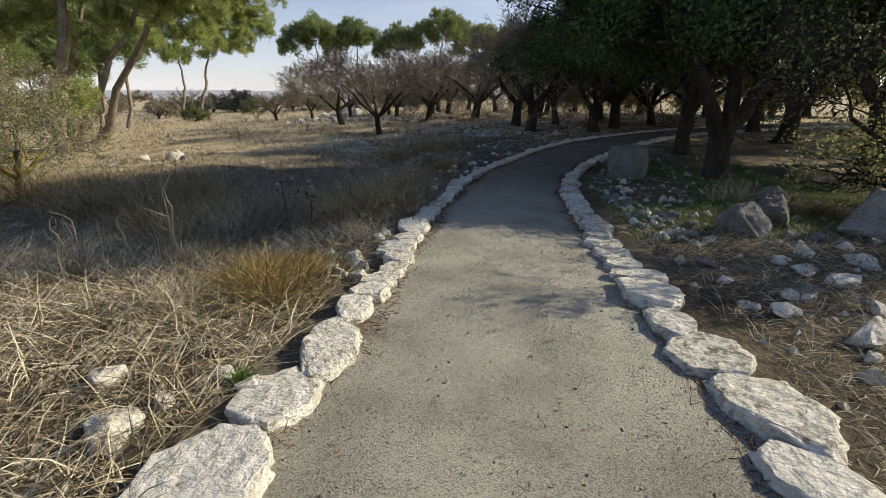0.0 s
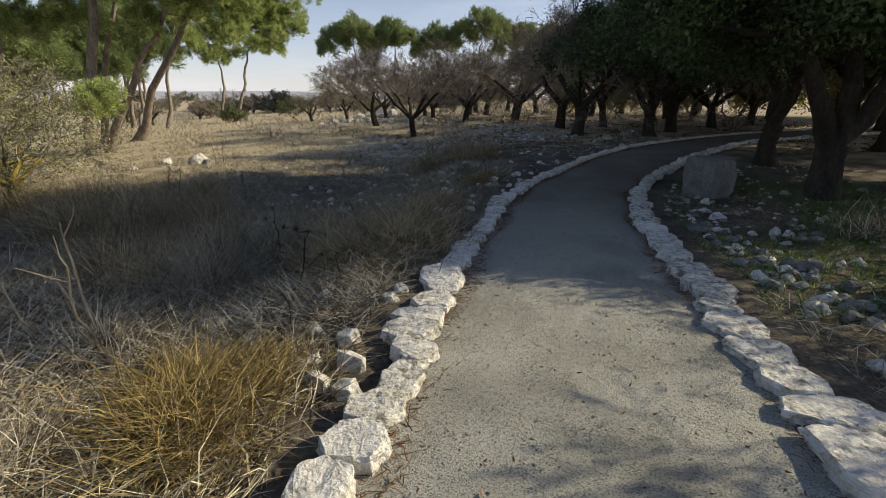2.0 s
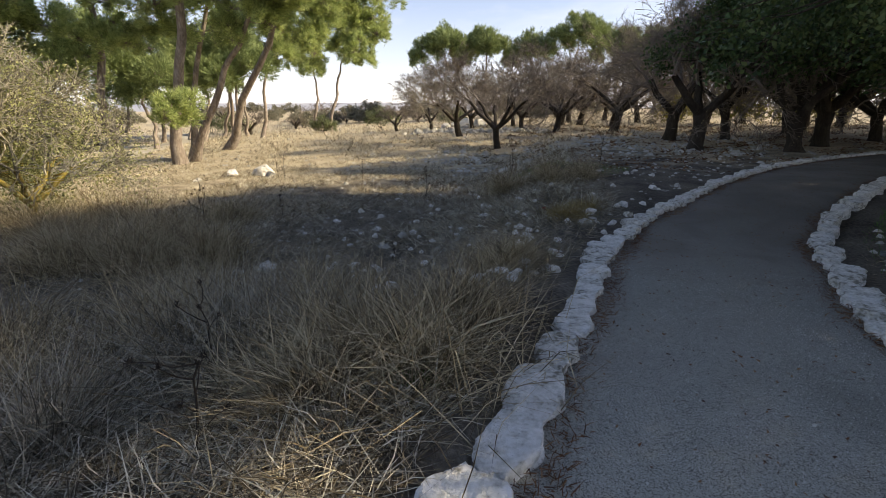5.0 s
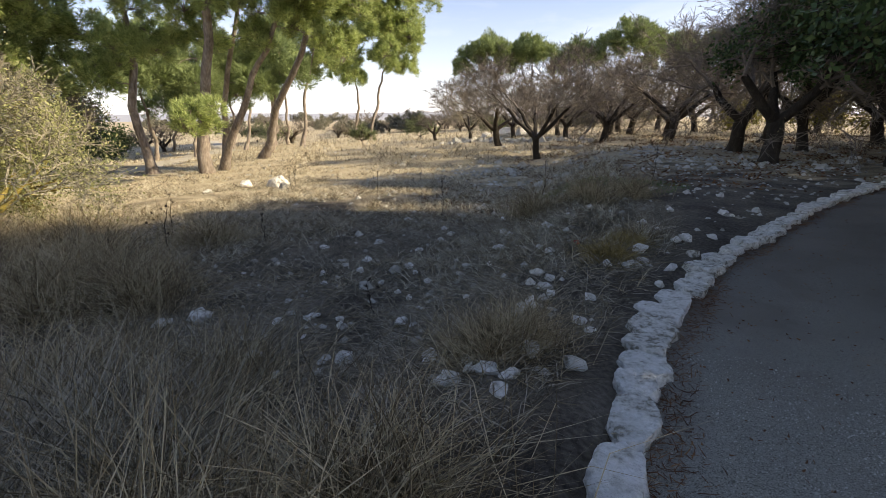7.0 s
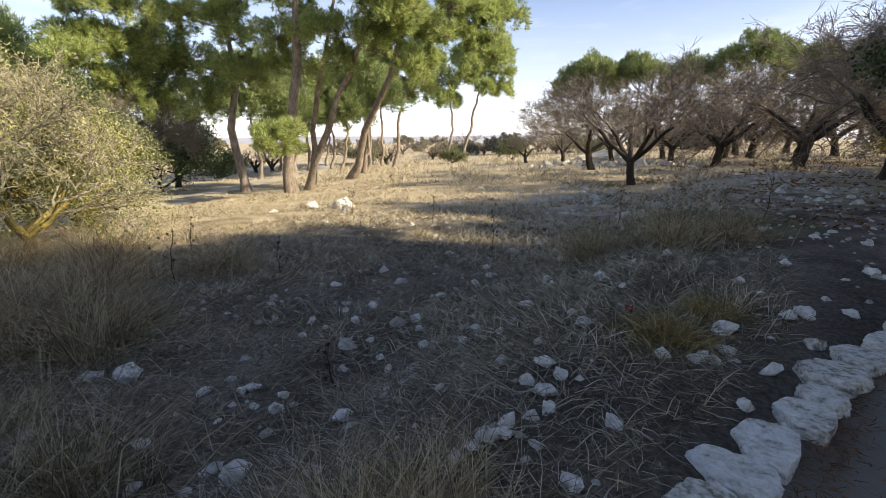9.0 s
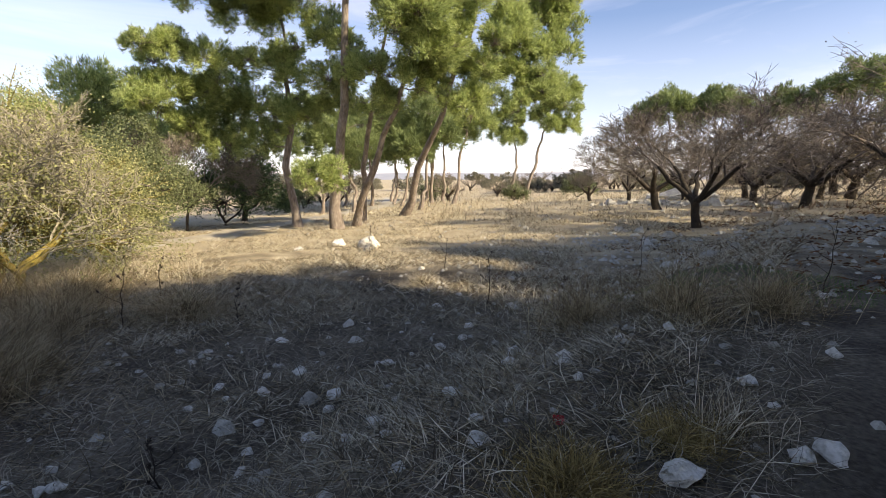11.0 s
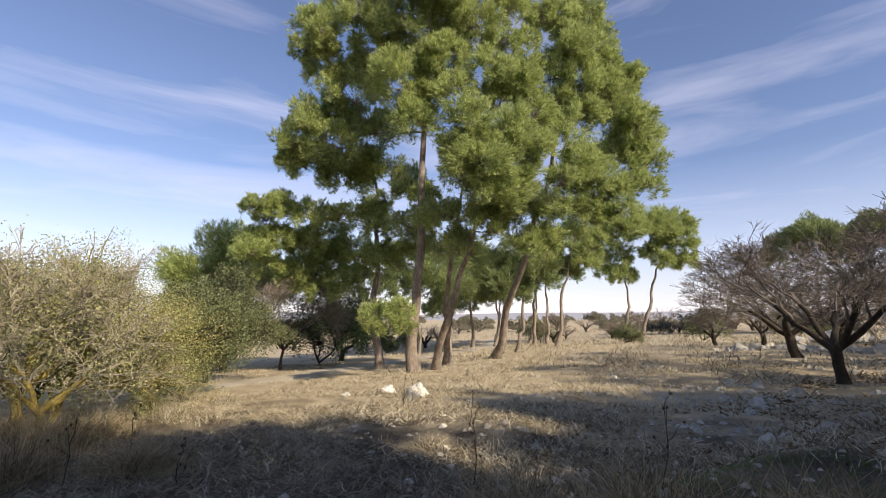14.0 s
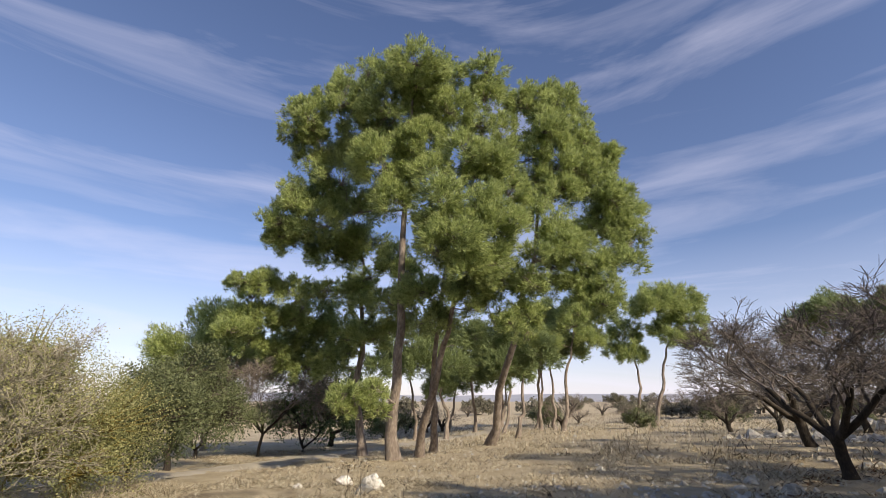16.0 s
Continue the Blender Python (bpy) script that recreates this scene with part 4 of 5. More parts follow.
# umbrella pines on the skyline
for i, (x, y, h, w) in enumerate(((-22.5, 88, 14.5, 3.4), (-16.0, 90, 14.2, 3.0), (-8.0, 92, 13.4, 2.6), (-0.5, 90, 14.6, 3.1), (6.5, 95, 13.6, 2.8), (12.0, 88, 12.0, 2.8))):
    z = gz(x, y)
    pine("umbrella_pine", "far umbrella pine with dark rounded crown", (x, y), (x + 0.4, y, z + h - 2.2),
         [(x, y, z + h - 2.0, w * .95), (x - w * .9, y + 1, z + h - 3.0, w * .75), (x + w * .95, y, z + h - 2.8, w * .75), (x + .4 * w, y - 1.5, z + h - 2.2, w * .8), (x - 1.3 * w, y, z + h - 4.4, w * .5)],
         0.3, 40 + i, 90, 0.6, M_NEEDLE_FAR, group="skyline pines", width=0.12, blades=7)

# bare almond trees
ALMOND = "bare almond tree with dark forked trunk and dense purple-brown twigs"
tree_a = bare_tree("almond_tree", ALMOND, -4.1, 31.0, 6.6, 61, group="almond orchard", stems=5, lean=0.55, trunk_r=0.125)
tree_b = bare_tree("almond_tree", ALMOND, -8.2, 39.2, 6.4, 62, group="almond orchard", stems=4, lean=0.6, leafmat=M_BROWNLEAF, leaf_n=1500, leaf_size=0.06)
tree_c = bare_tree("almond_tree", ALMOND, 4.3, 23.6, 7.4, 63, group="almond orchard", stems=3, lean=0.5, trunk_r=0.2, leafmat=M_BROWNLEAF, leaf_n=1200, leaf_size=0.06)
tree_d = bare_tree("almond_tree", "small pale leafless almond tree", -16.7, 48.6, 3.6, 64, mat=M_TWIG, group="almond orchard", depth=5)
tree_e = bare_tree("almond_tree", "pale leafless almond tree", -12.5, 46.5, 6.2, 65, mat=M_PALETWIG, group="almond orchard", depth=6)
tree_f = bare_tree("almond_tree", ALMOND, -1.0, 47.5, 6.2, 66, group="almond orchard", depth=5, stems=5, lean=0.6, leafmat=M_BROWNLEAF, leaf_n=1500, leaf_size=0.09)
tree_g = bare_tree("almond_tree", "far leafless tree in the dry field", -24.0, 78.0, 3.6, 67, group="field trees", depth=4, stems=4, lean=0.6)
for t, w in ((tree_a, 1.4), (tree_b, 1.45), (tree_c, 1.2)):
    t.scale = (w, w, 1.08)
ORCHARD = [(-1.2, 40.0, tree_f, 50, 1.0), (2.4, 36.5, tree_b, 130, 1.05), (4.4, 29.4, tree_c, 210, 0.95), (6.9, 29.6, tree_a, 300, 1.1), (2.8, 43.0, tree_f, 20, 1.0), (7.0, 36.0, tree_b, 80, 1.1),
           (11.0, 34.0, tree_f, 160, 1.1), (13.4, 38.0, tree_f, 250, 1.1), (9.2, 43.0, tree_f, 330, 1.1), (-4.5, 47.0, tree_f, 110, 1.0), (-0.5, 52.0, tree_f, 260, 1.1), (5.5, 51.0, tree_f, 200, 1.1),
           (9.3, 26.2, tree_b, 10, 1.15), (16.5, 41.0, tree_f, 70, 1.1), (-9.5, 50.0, tree_f, 200, 0.9), (15.5, 31.0, tree_f, 40, 1.0), (0.5, 46.0, tree_f, 10, 1.1), (-6.0, 54.0, tree_f, 240, 1.0), (3.0, 57.0, tree_f, 60, 1.1), (9.0, 56.0, tree_f, 190, 1.1), (13.0, 48.0, tree_f, 100, 1.1), (19.0, 46.0, tree_f, 30, 1.1), (20.0, 37.0, tree_f, 280, 1.1), (12.5, 29.0, tree_f, 220, 1.0)]
for x, y, src, turn, s in ORCHARD:
    c = copy_thing(src, pose(x, y, gz(x, y) - 0.1, 0, 0, turn))
    c.scale = (s * 1.38, s * 1.38, s * 1.14)
for x, y, s in ((-48, 112, 1.2), (-42, 108, 1.0), (-62, 118, 1.4), (-27, 100, 1.0), (-34, 96, 1.1), (-21, 82, .9), (-55, 100, 1.2), (-75, 95, 1.3)):
    c = copy_thing(tree_g, pose(x, y, gz(x, y) - 0.1, 0, 0, x * 31))
    c.scale = (s * 1.6, s * 1.6, s * 1.25)

# evergreen oaks over the path
OAK = "evergreen oak with dark crooked trunk and dense dark green crown"
oak_a = leafy_tree("oak_tree", OAK, 6.35, 10.9, [(-2.4, -1.0, 4.4, 2.1), (1.8, -0.8, 4.3, 2.3), (0.0, 1.0, 5.9, 2.4), (-3.6, 0.6, 3.5, 1.6), (-0.6, -1.7, 3.7, 1.7), (2.4, 1.8, 4.2, 2.0), (3.4, -1.4, 3.2, 1.7), (-1.8, 2.4, 4.2, 1.9), (-3.0, -2.0, 5.2, 1.6),
                                                (0.8, -0.4, 7.4, 1.9), (0.2, -2.1, 7.2, 1.8), (0.4, 1.2, 8.2, 1.8), (2.6, -1.0, 6.8, 1.8), (-2.0, 0.4, 6.2, 1.8), (0.6, -2.6, 5.6, 1.8), (2.6, -2.0, 5.4, 1.7), (-4.2, -0.8, 4.9, 1.3),
                                                (1.2, -2.6, 3.8, 1.0), (3.4, -2.7, 4.9, 1.1), (2.2, -2.8, 4.2, 0.9), (1.2, -3.8, 6.2, 1.3), (0.4, -3.4, 7.4, 1.3), (1.6, -3.0, 8.4, 1.3), (2.8, -3.8, 7.0, 1.2)],
                   71, M_LEAF, 140000, 0.09, 0.26, 3, group="oaks beside the path", fork_z=1.0)
oak_b = leafy_tree("oak_tree", OAK, 7.2, 22.9, [(-2.0, -0.6, 4.0, 2.0), (1.6, -0.6, 4.2, 2.1), (0.0, 1.2, 5.6, 2.3), (-3.0, 1.0, 3.5, 1.6), (0.2, -2.2, 3.8, 1.8), (2.4, 1.4, 3.6, 1.9), (-1.0, 0.2, 7.0, 1.7), (-1.6, 2.4, 3.8, 1.7), (1.0, 0.0, 6.6, 1.7)],
                   72, M_LEAF, 40000, 0.13, 0.22, 3, group="oaks beside the path", fork_z=1.1)
for x, y, turn, s in ((7.4, 14.6, 60, 1.0), (12.4, 17.4, 150, 1.3), (10.2, 28.6, 250, 1.0), (20.7, 31.5, 20, 1.15), (14.5, 22.5, 95, 1.2), (18.5, 25.5, 300, 1.1), (26.0, 26.0, 10, 1.2), (27, 36, 70, 1.2)):
    c = copy_thing(oak_b, pose(x, y, gz(x, y) - 0.1, 0, 0, turn))
    c.scale = (s, s, s)
for x, y, turn, s in ((11.4, 12.7, 190, 1.2), (20.5, 19.5, 80, 1.1)):
    c = copy_thing(oak_b, pose(x, y, gz(x, y) - 0.1, 0, 0, turn))
    c.scale = (s, s, s)
bare_tree("thorn_shrub", "thorny shrub with sparse yellow-green leaves", 6.5, 5.9, 4.2, 73, mat=M_BARK, leafmat=M_SAGE, leaf_n=8000, leaf_size=0.06, stems=4, lean=0.8, depth=6, trunk_r=0.07, up=0.02)

leafy_tree("undergrowth_bush", "low tangled olive-brown bush under the oak", 6.7, 6.4, [(0, 0, 0.9, 1.0), (-0.9, 0.3, 0.7, 0.8), (0.9, -0.5, 0.9, 1.0), (0.2, -1.2, 0.8, 0.9), (0.3, 0.9, 1.1, 1.0), (1.6, -1.2, 1.2, 1.1)], 74, M_OLIVE, 9000, 0.055, 0.05, 4, fork_z=0.2, category="bush")

# yellowing scrub at the back of the orchard
scrub = leafy_tree("scrub_bush", "yellow-green scrub bush at the orchard's edge", 16.0, 44.0, [(0, 0, 1.6, 1.5), (1.4, 0.4, 1.3, 1.2), (-1.3, 0.3, 1.4, 1.2), (0.3, 0.8, 2.4, 1.2)], 81, M_YELLOW, 5200, 0.16, 0.07, 3, group="yellow scrub", fork_z=0.3, category="bush")
for x, y, s in ((12.0, 46.0, 1.1), (20.5, 42.0, 1.2), (25.0, 40.0, 1.3), (8.5, 49.0, 1.0), (29.0, 36.0, 1.3), (33.0, 31.0, 1.2), (24.0, 35.5, 1.0)):
    c = copy_thing(scrub, pose(x, y, gz(x, y) - 0.1, 0, 0, x * 47))
    c.scale = (s, s, s)

# bushes along the dirt track
leafy_tree("hawthorn_bush", "wide bush with yellow-green autumn leaves and lichened trunks", -12.5, 10.5, [(0, 0, 2.4, 1.7), (-1.3, 1.0, 2.6, 1.6), (1.2, -0.8, 2.3, 1.4), (0.8, 1.5, 2.1, 1.4), (-0.6, -1.6, 2.6, 1.5), (0.1, 0.2, 3.4, 1.3), (-1.6, -0.6, 3.1, 1.3), (1.1, 0.6, 1.5, 1.1), (-0.6, 2.4, 1.8, 1.3), (0.2, 1.2, 0.9, 1.2), (1.5, -1.2, 1.0, 1.0), (-1.2, 1.8, 1.0, 1.2), (0.9, 2.3, 0.8, 1.0)],
           91, M_OLIVE, 70000, 0.048, 0.09, 3, M_LICHEN, fork_z=0.35, category="bush")
bare_tree("thorn_tree", "bare pale-twigged thorn tree rising from bushes", -10.4, 10.2, 4.9, 92, mat=M_PALETWIG, bark=M_LICHEN, leafmat=M_OLIVE, leaf_n=7000, leaf_size=0.05, stems=4, lean=0.5, trunk_r=0.09, up=0.14)
bare_tree("thorn_tree", "bare pale-twigged thorn tree rising from bushes", -9.75, 10.65, 4.0, 93, mat=M_PALETWIG, bark=M_LICHEN, leafmat=M_OLIVE, leaf_n=7000, leaf_size=0.05, stems=4, lean=0.7, trunk_r=0.08, up=0.06, depth=5)
leafy_tree("green_bush", "dense dark olive bush beside the dirt track", -15.6, 13.3, [(0, 0, 1.6, 1.5), (0.9, 0.5, 2.3, 1.3), (-0.9, 0.2, 2.1, 1.3), (0.2, -0.7, 1.2, 1.2), (0.2, 0.4, 3.0, 1.1)], 94, M_SAGE, 26000, 0.08, 0.07, 4, fork_z=0.3, category="bush")
leafy_tree("green_bush", "dense dark olive bush beside the dirt track", -16.5, 9.8, [(0, 0, 1.8, 1.6), (0.9, 0.9, 2.5, 1.4), (-0.9, 0.2, 2.3, 1.4), (0.2, -0.9, 1.8, 1.3), (0.2, 0.4, 3.2, 1.2)], 98, M_OLIVE, 24000, 0.07, 0.07, 4, fork_z=0.3, category="bush")
leafy_tree("olive_tree", "small olive-green tree with single dark trunk", -20.6, 14.6, [(0, 0, 2.8, 1.7), (1.2, 1.1, 2.7, 1.4), (-1.0, -0.5, 2.9, 1.5), (0.2, 0.2, 4.0, 1.4), (1.7, 1.9, 2.2, 1.2)], 95, M_SAGE, 20000, 0.085, 0.11, 2, fork_z=1.2)
bare_tree("bare_shrub", "dark leafless many-stemmed shrub behind the track", -26.3, 19.2, 7.6, 96, mat=M_TWIG, stems=7, lean=0.7, depth=6, trunk_r=0.08)
leafy_tree("dark_bush", "dark dense evergreen bush behind the track", -28.8, 22.4, [(0, 0, 2.0, 2.1), (1.6, 1.1, 2.3, 1.9), (-1.5, -0.8, 2.5, 1.9), (0.3, 0.2, 4.0, 1.9)], 99, M_LEAF, 13000, 0.12, 0.1, 3, fork_z=0.4, category="bush")
leafy_tree("dark_bush", "dark dense evergreen bush behind the track", -27.0, 16.2, [(0, 0, 2.0, 2.1), (1.4, 1.1, 2.3, 1.8), (-1.4, -0.7, 2.5, 1.9), (0.3, 0.2, 3.9, 1.8)], 100, M_SAGE, 13000, 0.11, 0.1, 3, fork_z=0.4, category="bush")
leafy_tree("carob_tree", "dark rounded evergreen tree beyond the track", -33.0, 25.6, [(0, 0, 2.6, 2.3), (1.9, 1.0, 2.6, 1.9), (-1.8, -0.6, 2.6, 1.9), (0.3, 0.2, 4.2, 2.0)], 97, M_LEAF, 15000, 0.14, 0.2, 2, fork_z=1.0)
for i, (x, y, h) in enumerate(((-45, 38, 2.4), (-40, 33, 1.8), (-26.5, 52, 1.9), (-22, 57.5, 2.6), (-38, 52, 2.6), (-15, 64, 2.2), (-48, 60, 3.0))):
    leafy_tree("field_bush", "grey-green rounded bush in the dry field", x, y, [(0, 0, h * .55, h * .55), (h * .4, .2, h * .45, h * .42), (-h * .4, 0, h * .5, h * .42)], 120 + i, M_SAGE, 2600, 0.15, 0.06, 3, fork_z=0.25, category="bush", group="field bushes")


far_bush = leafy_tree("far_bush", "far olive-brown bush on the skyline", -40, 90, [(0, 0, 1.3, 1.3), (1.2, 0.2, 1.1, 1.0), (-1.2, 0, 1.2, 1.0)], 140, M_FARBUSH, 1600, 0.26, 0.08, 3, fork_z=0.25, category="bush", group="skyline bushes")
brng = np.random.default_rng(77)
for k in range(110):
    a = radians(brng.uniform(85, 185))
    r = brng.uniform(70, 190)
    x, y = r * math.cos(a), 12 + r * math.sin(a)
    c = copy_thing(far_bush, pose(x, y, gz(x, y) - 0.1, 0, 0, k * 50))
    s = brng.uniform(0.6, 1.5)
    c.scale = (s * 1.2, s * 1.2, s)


for k in range(26):
    a = radians(brng.uniform(95, 165))
    r = brng.uniform(48, 105)
    x, y = r * math.cos(a), 12 + r * math.sin(a)
    if off_track(np.array([x]), np.array([y]))[0] > 3 and x < -18:
        c = copy_thing(tree_g, pose(x, y, gz(x, y) - 0.1, 0, 0, k * 80))
        s = brng.uniform(0.7, 1.2)
        c.scale = (s * 1.3, s * 1.3, s)


# ---- dirt track ----
def build_track():
    c = TRACK
    t = unit(np.gradient(c, axis=0))
    nrm = np.stack((-t[:, 1], t[:, 0]), 1)
    k = np.linspace(-1, 1, 7)
    w = 1.25 + 0.25 * np.sin(np.arange(len(c)) * 0.9)
    p = c[:, None] + nrm[:, None] * (k[None, :, None] * w[:, None, None])
    z = ground_at(p[..., 0], p[..., 1]) + 0.05 * (1 - np.abs(k[None])) + 0.004
    i, j = np.meshgrid(np.arange(len(c) - 1), np.arange(6), indexing="ij")
    g = Geo()
    g.add(np.concatenate((p, z[..., None]), -1), np.stack((i * 7 + j, i * 7 + j + 1, (i + 1) * 7 + j + 1, (i + 1) * 7 + j), -1).reshape(-1, 4))
    tagged(new("dirt_track", g.mesh("dirt_track", M_TRACK, True)), "pale sunlit dirt track", "track", kind="structure")


build_track()


# ---- dry grass ----
def blades(geo, x, y, z, length, width, lift, rng, curl=0.5):
    """Curved blades from the ground: lift 0 lies flat, 1 stands."""
    n = len(x)
    a = rng.uniform(0, 2 * math.pi, n)
    flat = np.stack((np.cos(a), np.sin(a), np.zeros(n)), 1)
    el = np.clip(rng.normal(lift, 0.22, n), 0.02, 1.1)[:, None] * (math.pi / 2)
    ln = length * rng.uniform(0.5, 1.35, (n, 1))
    p0 = np.stack((x, y, z), 1)
    d0 = flat * np.cos(el) + np.array((0, 0, 1)) * np.sin(el)
    turn = np.stack((-np.sin(a), np.cos(a), np.zeros(n)), 1) * rng.normal(0, curl, (n, 1))
    p1 = p0 + d0 * ln * 0.5
    d1 = unit(d0 + turn * 0.6 - np.array((0, 0, 1)) * np.sin(el) * curl * 0.8)
    p2 = p1 + d1 * ln * 0.5
    p2[:, 2] = np.maximum(p2[:, 2], p0[:, 2] + 0.006)
    side = unit(np.cross(d0, rng.normal(size=(n, 3)) + np.array((0, 0, 1.5)))) * width / 2
    v = np.stack((p0 - side, p0 + side, p1 + side * 0.8, p1 - side * 0.8, p2), 1)
    k = np.arange(n)[:, None] * 5
    geo.add(v.reshape(-1, 3), k + np.array((0, 1, 2, 3)))
    geo.f.append((k + np.array((3, 2, 4))) + geo.n - n * 5)


def grass(name, label, n, region, length, width, lift, mat, rng, keep=None, curl=0.5):
    x, y = rng.uniform(*region[0], n), rng.uniform(*region[1], n)
    ok = off_path(x, y) > 1.48
    if region[0][0] < -20:
        ok &= off_track(x, y) > 1.2 + rng.normal(0, 0.25, n)
    if keep is not None:
        ok &= keep(x, y)
    x, y = x[ok], y[ok]
    g = Geo()
    blades(g, x, y, ground_at(x, y) - 0.01, length, width, lift, rng, curl)
    return tagged(new(name, g.mesh(name, mat)), label, "dry grass", kind="stuff")


grng = np.random.default_rng(31)


def patchy(x, y):
    return np.sin(1.1 * x + 0.7 * y) + np.sin(0.8 * y - 1.3 * x + 2) + np.sin(2.3 * x - 1.9 * y) * 0.6 + np.random.default_rng(3).normal(0, 0.6, len(x)) > -0.4


grass("straw_mat", "matted pale dry straw", 90000, ((-7, -0.6), (0.6, 6.5)), 0.32, 0.0065, 0.13, M_STRAW, grng)
grass("straw_mat", "matted brown dry grass in shade", 50000, ((-12, 0.5), (5.5, 16)), 0.24, 0.006, 0.10, M_BROWNGRASS, grng, patchy)
grass("straw_mat", "matted grey weathered grass in the hollow", 120000, ((-9, 0.8), (5.5, 15)), 0.22, 0.0055, 0.09, M_GREYGRASS, grng)
grass("straw_mat", "pale dry grass in sunlit clearing", 80000, ((-15, 0), (11, 21)), 0.22, 0.0075, 0.25, M_STRAW, grng, patchy)
grass("straw_mat", "pale dry grass around the pines", 60000, ((-30, 0), (16, 36)), 0.24, 0.014, 0.35, M_STRAW, grng, patchy)
grass("straw_mat", "pale straw beside the path", 26000, ((1.6, 5.5), (0.6, 5.5)), 0.20, 0.005, 0.08, M_STRAW, grng, patchy)
grass("straw_mat", "thin dry straw under trees", 20000, ((1.6, 8), (0.6, 12)), 0.20, 0.005, 0.08, M_BROWNGRASS, grng)
grass("field_grass", "pale dry grass of the far field", 70000, ((-70, 20), (30, 100)), 0.35, 0.035, 0.5, M_STRAW, grng, patchy)
grass("leaf_litter", "reddish fallen leaves under trees", 46000, ((-5, 19), (17, 44)), 0.11, 0.05, 0.1, M_LITTER, grng, patchy)
grass("green_shoots", "sparse green shoots under the oak", 30000, ((2.0, 8), (5, 14)), 0.11, 0.008, 0.6, M_GREEN, grng, patchy)
grass("green_shoots", "sparse green shoots in bare ground", 5000, ((-2.5, 1.5), (15, 19)), 0.10, 0.006, 0.7, M_GREEN, grng, lambda x, y: ((x + .4) / 1.8) ** 2 + ((y - 17) / 1.2) ** 2 < 1)


def edge_litter(edge, sign, seed):
    """Dead needles and straw along the foot of the kerb stones."""
    rng = np.random.default_rng(seed)
    k = rng.integers(5, len(edge) - 5, 16000)
    p = edge[k] + rng.normal(size=(len(k), 2)) * 0.085 - np.stack((np.full(len(k), sign * 0.05), np.zeros(len(k))), 1)
    g = Geo()
    z = path_height(np.minimum(p[:, 1], 28)) + 0.018 + 0.010 * np.clip(p[:, 0] - 8, 0, 60)
    blades(g, p[:, 0], p[:, 1], z, 0.07, 0.0055, 0.04, rng)
    tagged(new("needle_litter", g.mesh("needle_litter", M_LITTER)), "reddish dead needles along the kerb stones", "litter", kind="stuff")


edge_litter(LEFT, -1, 1)
edge_litter(RIGHT, 1, 2)


def path_litter():
    """Fallen leaves and bits of twig strewn over the gravel."""
    rng = np.random.default_rng(17)
    k, f = rng.integers(0, N_PATH, 5200), rng.uniform(0.03, 0.97, 5200)[:, None]
    p = _l[k] * (1 - f) + _r[k] * f + rng.normal(size=(5200, 2)) * 0.12
    z = path_height(np.minimum(p[:, 1], 28)) + 0.046 + 0.010 * np.clip(p[:, 0] - 8, 0, 60) - 0.03 * (2 * f[:, 0] - 1) ** 2
    g = Geo()
    blades(g, p[:, 0], p[:, 1], z, 0.024, 0.011, 0.04, rng)
    tagged(new("fallen_leaves", g.mesh("fallen_leaves", M_LITTER)), "brown fallen leaves strewn over gravel path", "litter", kind="stuff")


path_litter()


def path_grit():
    """Loose grains of crushed stone on the trodden gravel."""
    rng = np.random.default_rng(19)
    n = 60000
    y, f = rng.uniform(0.8, 9.5, n), rng.uniform(0.0, 1.0, n)
    x = np.interp(y, LEFT[:, 1], LEFT[:, 0]) * (1 - f) + np.interp(y, RIGHT[:, 1], RIGHT[:, 0]) * f
    z = path_height(y) + 0.012 + 0.03 * (1 - (2 * f - 1) ** 2) + 0.006 * np.sin(3 * x + 2 * y)
    size = rng.uniform(0.0025, 0.006, (n, 1, 1)) * np.where(rng.random((n, 1, 1)) < 0.05, 1.8, 1.0)
    corner = np.array(((1.0, 0, -0.4), (-0.5, 0.87, -0.4), (-0.5, -0.87, -0.4), (0.1, 0.0, 0.8)))
    v = np.stack((x, y, z), 1)[:, None] + (corner[None] + rng.normal(size=(n, 4, 3)) * 0.25) * size
    g = Geo()
    g.add(v, (np.arange(n)[:, None, None] * 4 + np.array(((0, 1, 3), (1, 2, 3), (2, 0, 3)))[None]).reshape(-1, 3))
    tagged(new("path_grit", g.mesh("path_grit", M_GRIT)), "loose grey grains of crushed stone on the path", "gravel", kind="stuff")


path_grit()


def tussock(label, n, length, mat, seed, spread, lift=0.62):
    """A clump of thin dry stems."""
    rng = np.random.default_rng(seed)
    made = []
    for name, share, rise, droop in (("stem_clump", 0.7, lift, 0.6), ("dead_leaf_mat", 0.3, lift * 0.45, 0.9)):
        g = Geo()
        k = int(n * share)
        r, a = np.abs(rng.normal(0, spread, k)), rng.uniform(0, 6.28, k)
        blades(g, r * np.cos(a), r * np.sin(a), np.zeros(k), length, 0.0065, rise, rng, droop)
        made.append((name, g.mesh(name, mat)))
    return made, label


T_STRAW = tussock("pale tangled tuft of dry grass", 480, 0.55, M_STRAW, 1, 0.24)
T_BROWN = tussock("brown dry thistle tuft in shade", 900, 0.85, M_BROWNGRASS, 2, 0.34, 0.62)
T_GREY = tussock("large grey-brown heap of dead grass stems", 1900, 1.0, M_GREYGRASS, 5, 0.42, 0.52)
T_RUST = tussock("rusty brown tangle of dead weeds", 1500, 0.75, M_BROWNGRASS, 6, 0.36, 0.50)
T_GOLD = tussock("golden brown tangle of dried weeds", 1700, 0.40, M_GOLD, 3, 0.20, 0.46)
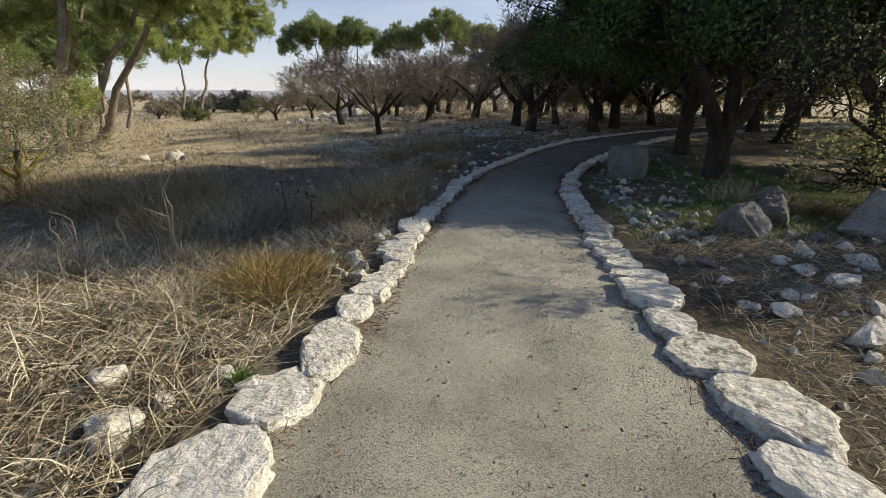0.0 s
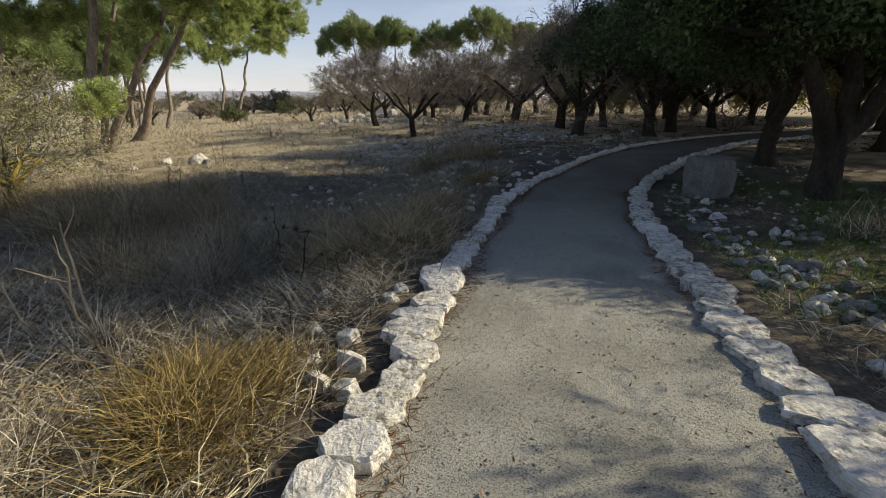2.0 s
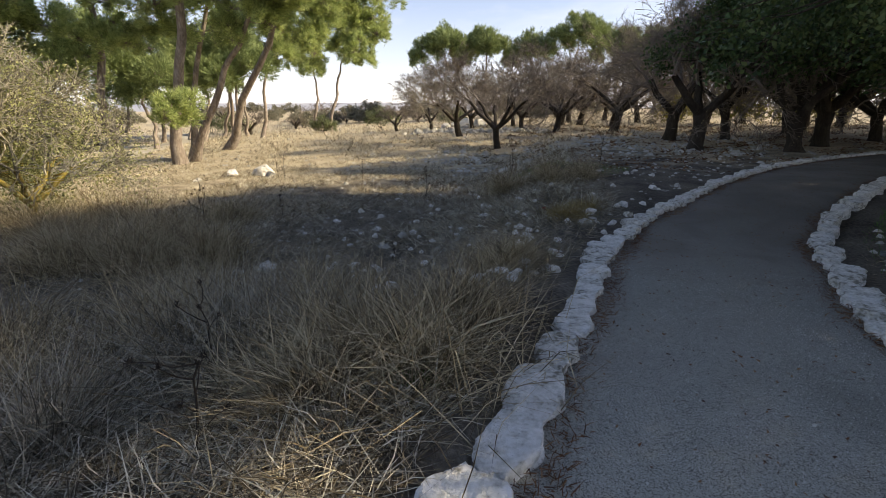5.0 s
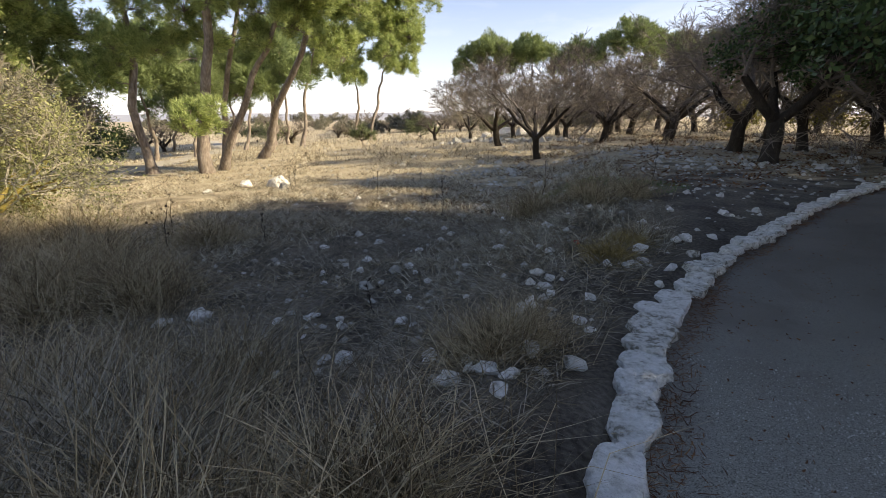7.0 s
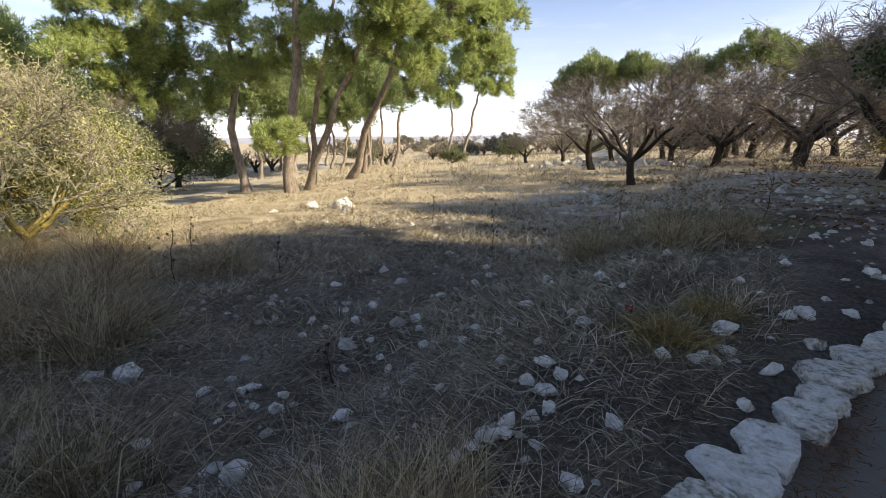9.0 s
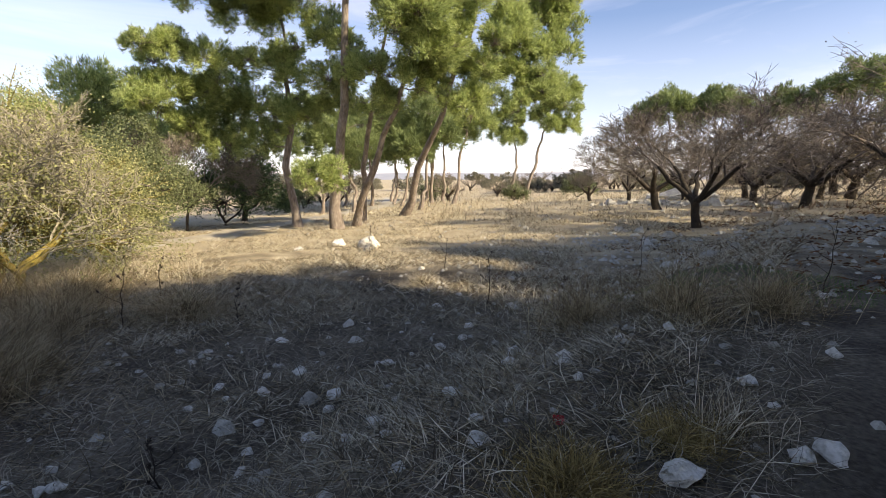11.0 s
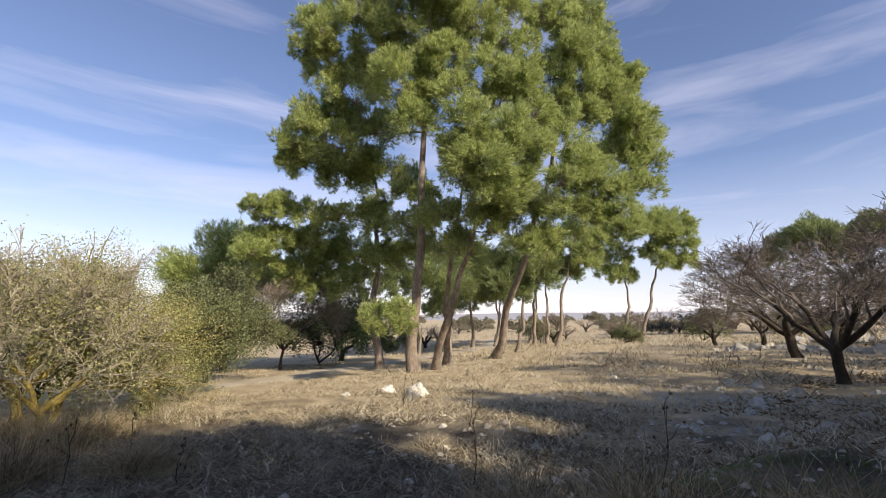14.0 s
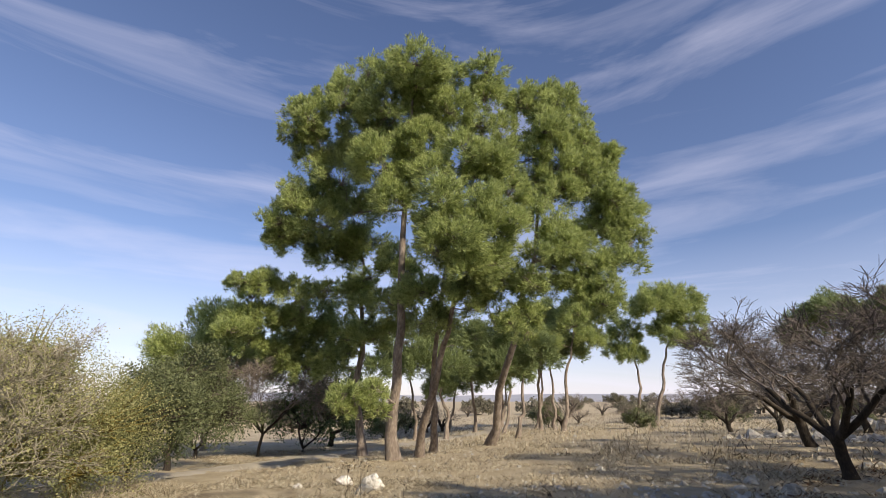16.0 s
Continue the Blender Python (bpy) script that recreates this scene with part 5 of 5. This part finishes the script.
T_GREEN = tussock("fresh green tuft of grass", 260, 0.16, M_GREEN, 4, 0.06, 0.75)
TUFTS = [(T_GOLD, -1.45, 3.45, 0.95), (T_RUST, -6.9, 9.2, 1.1), (T_RUST, -9.4, 11.4, 0.9), (T_GREY, -2.44, 6.9, 1.0), (T_GREY, -2.75, 7.6, 0.9), (T_GREY, -1.9, 7.3, 0.8), (T_RUST, -0.85, 6.7, 1.0), (T_RUST, -1.4, 6.35, 0.9), (T_RUST, -0.7, 8.85, 0.6), (T_GOLD, -0.08, 11.5, 0.75), (T_RUST, -5.4, 9.8, 1.1), (T_RUST, -6.2, 9.4, 1.1), (T_RUST, -3.9, 8.5, 0.7), (T_RUST, -6.5, 12.0, 1.0), (T_GREY, -2.7, 5.8, 0.8),
         (T_GOLD, -1.55, 3.7, 1.1), (T_GOLD, -1.25, 3.95, 0.9), (T_STRAW, -2.6, 4.4, 0.8), (T_STRAW, -2.0, 3.2, 0.7), (T_STRAW, -3.4, 4.1, 0.9), (T_BROWN, -1.5, 7.0, 1.0), (T_BROWN, -0.75, 7.4, 0.8), (T_BROWN, -2.2, 7.6, 1.1),
         (T_BROWN, -3.0, 6.9, 1.1), (T_BROWN, -3.7, 7.8, 1.0), (T_BROWN, -2.7, 8.6, 0.9), (T_BROWN, -0.55, 9.1, 0.55), (T_GOLD, 0.15, 12.3, 0.7), (T_STRAW, 0.35, 12.6, 0.8), (T_BROWN, -0.5, 14.8, 0.9),
         (T_BROWN, -1.4, 14.4, 0.9), (T_BROWN, -4.9, 9.6, 1.0), (T_BROWN, -5.6, 9.0, 1.1), (T_BROWN, -6.2, 9.9, 1.0), (T_BROWN, -7.0, 10.6, 1.1), (T_BROWN, -7.6, 9.6, 1.0), (T_BROWN, -8.3, 11.0, 1.0), (T_BROWN, -6.6, 8.6, 1.0), (T_BROWN, -9.2, 10.2, 1.1),
         (T_STRAW, -10.0, 11.4, 1.1), (T_STRAW, -10.6, 12.6, 1.0), (T_STRAW, -9.8, 13.4, 0.8), (T_STRAW, -13.0, 14.2, 1.0), (T_STRAW, -14.2, 13.4, 1.1), (T_STRAW, -5.4, 6.4, 0.8), (T_STRAW, -5.6, 16.2, 0.7), (T_GREEN, -1.12, 2.25, 0.9), (T_GREEN, -0.85, 6.55, 1.0),
         (T_STRAW, 2.5, 1.9, 0.5), (T_GOLD, 5.2, 6.3, 0.7), (T_STRAW, 4.8, 7.6, 0.9), (T_BROWN, -3.3, 5.9, 0.8), (T_BROWN, -4.2, 6.5, 1.0), (T_BROWN, 0.2, 15.6, 0.8)]
for k, ((meshes, label), x, y, s) in enumerate(TUFTS):
    tuft = thing("grass_tuft", label, "grass tuft", "dry grass tufts", pose(x, y, gz(x, y) - 0.02, 0, 0, k * 67) @ Matrix.Diagonal((s, s, s * 0.9, 1)))
    for name, me in meshes:
        part(name, me, tuft)


def stalk(x, y, h, seed, mat=M_STALK, heads=False):
    """A tall dead stem with a few side shoots."""
    rng = np.random.default_rng(seed)
    root = thing("dry_stalk", "dark dead thistle stalk with seed heads" if heads else "tall pale dead weed stalk", "dry plant", "dry stalks", pose(x, y, gz(x, y) - 0.03))
    g = Geo()
    main = bend((0, 0, 0), (rng.normal() * 0.12 * h, rng.normal() * 0.12 * h, h), 7, 0.05, rng)
    tube(g, main, np.linspace(0.008, 0.004, 7) if heads else np.linspace(0.012, 0.006, 7), 5)
    tips = [main[-1]]
    for i in range(5):
        s = main[2 + i % 5]
        e = s + np.array((rng.normal() * 0.16, rng.normal() * 0.16, rng.uniform(0.12, 0.3))) * h
        tube(g, bend(s, e, 4, 0.03, rng), np.linspace(0.004, 0.002, 4) if heads else np.linspace(0.0065, 0.003, 4), 4)
        tips.append(e)
    part("stem", g.mesh("stem", mat), root)
    if heads:
        for t in tips:
            hg = Geo()
            sprays(hg, np.array([t]), np.array([(0, 0, 1.0)]), 22, 0.03, 0.008, 0.8, rng)
            part("seed_head", hg.mesh("seed_head", M_DARKSTALK), root)


for k, (x, y, h, dark) in enumerate(((-2.65, 4.5, 0.85, 0), (-2.5, 4.3, 0.7, 0), (-3.1, 4.35, 0.6, 0), (-3.7, 4.6, 0.55, 0), (-4.0, 4.7, 0.5, 0), (-1.75, 5.9, 0.6, 1), (-2.2, 6.6, 0.7, 1), (-6.4, 11.2, 0.8, 1), (-7.2, 11.9, 0.75, 1),
                                     (-5.6, 12.4, 0.5, 1), (-3.6, 15.6, 0.8, 1), (-1.6, 16.6, 0.9, 1), (0.6, 16.8, 0.8, 1), (-6.2, 17.5, 0.7, 1), (-9.6, 18.2, 0.7, 1), (-9.0, 17.6, 0.8, 1), (-8.6, 12.9, 0.7, 0), (-2.45, 10.4, 0.35, 1))):
    stalk(x, y, h, 300 + k, M_DARKSTALK if dark else M_STALK, bool(dark))


# ---- far hills ----
def build_hills():
    a = np.linspace(0, 2 * math.pi, 240, endpoint=False)
    g = Geo()
    rows = []
    for k, (r, top) in enumerate(((1500, -40), (1900, 1.0), (2300, 0.7))):
        h = (30 + 8 * np.sin(3 * a + 1) + 5 * np.sin(7 * a) + 3 * np.sin(13 * a + 2)) * top if k else np.full_like(a, -40.0)
        rows.append(np.stack((r * np.cos(a), r * np.sin(a), h), 1))
    n = len(a)
    j = np.arange(n)
    f = np.concatenate([np.stack((k * n + j, k * n + (j + 1) % n, (k + 1) * n + (j + 1) % n, (k + 1) * n + j), 1) for k in range(2)])
    g.add(np.concatenate(rows), f)
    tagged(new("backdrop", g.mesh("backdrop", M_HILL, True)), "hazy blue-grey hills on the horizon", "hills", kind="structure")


build_hills()
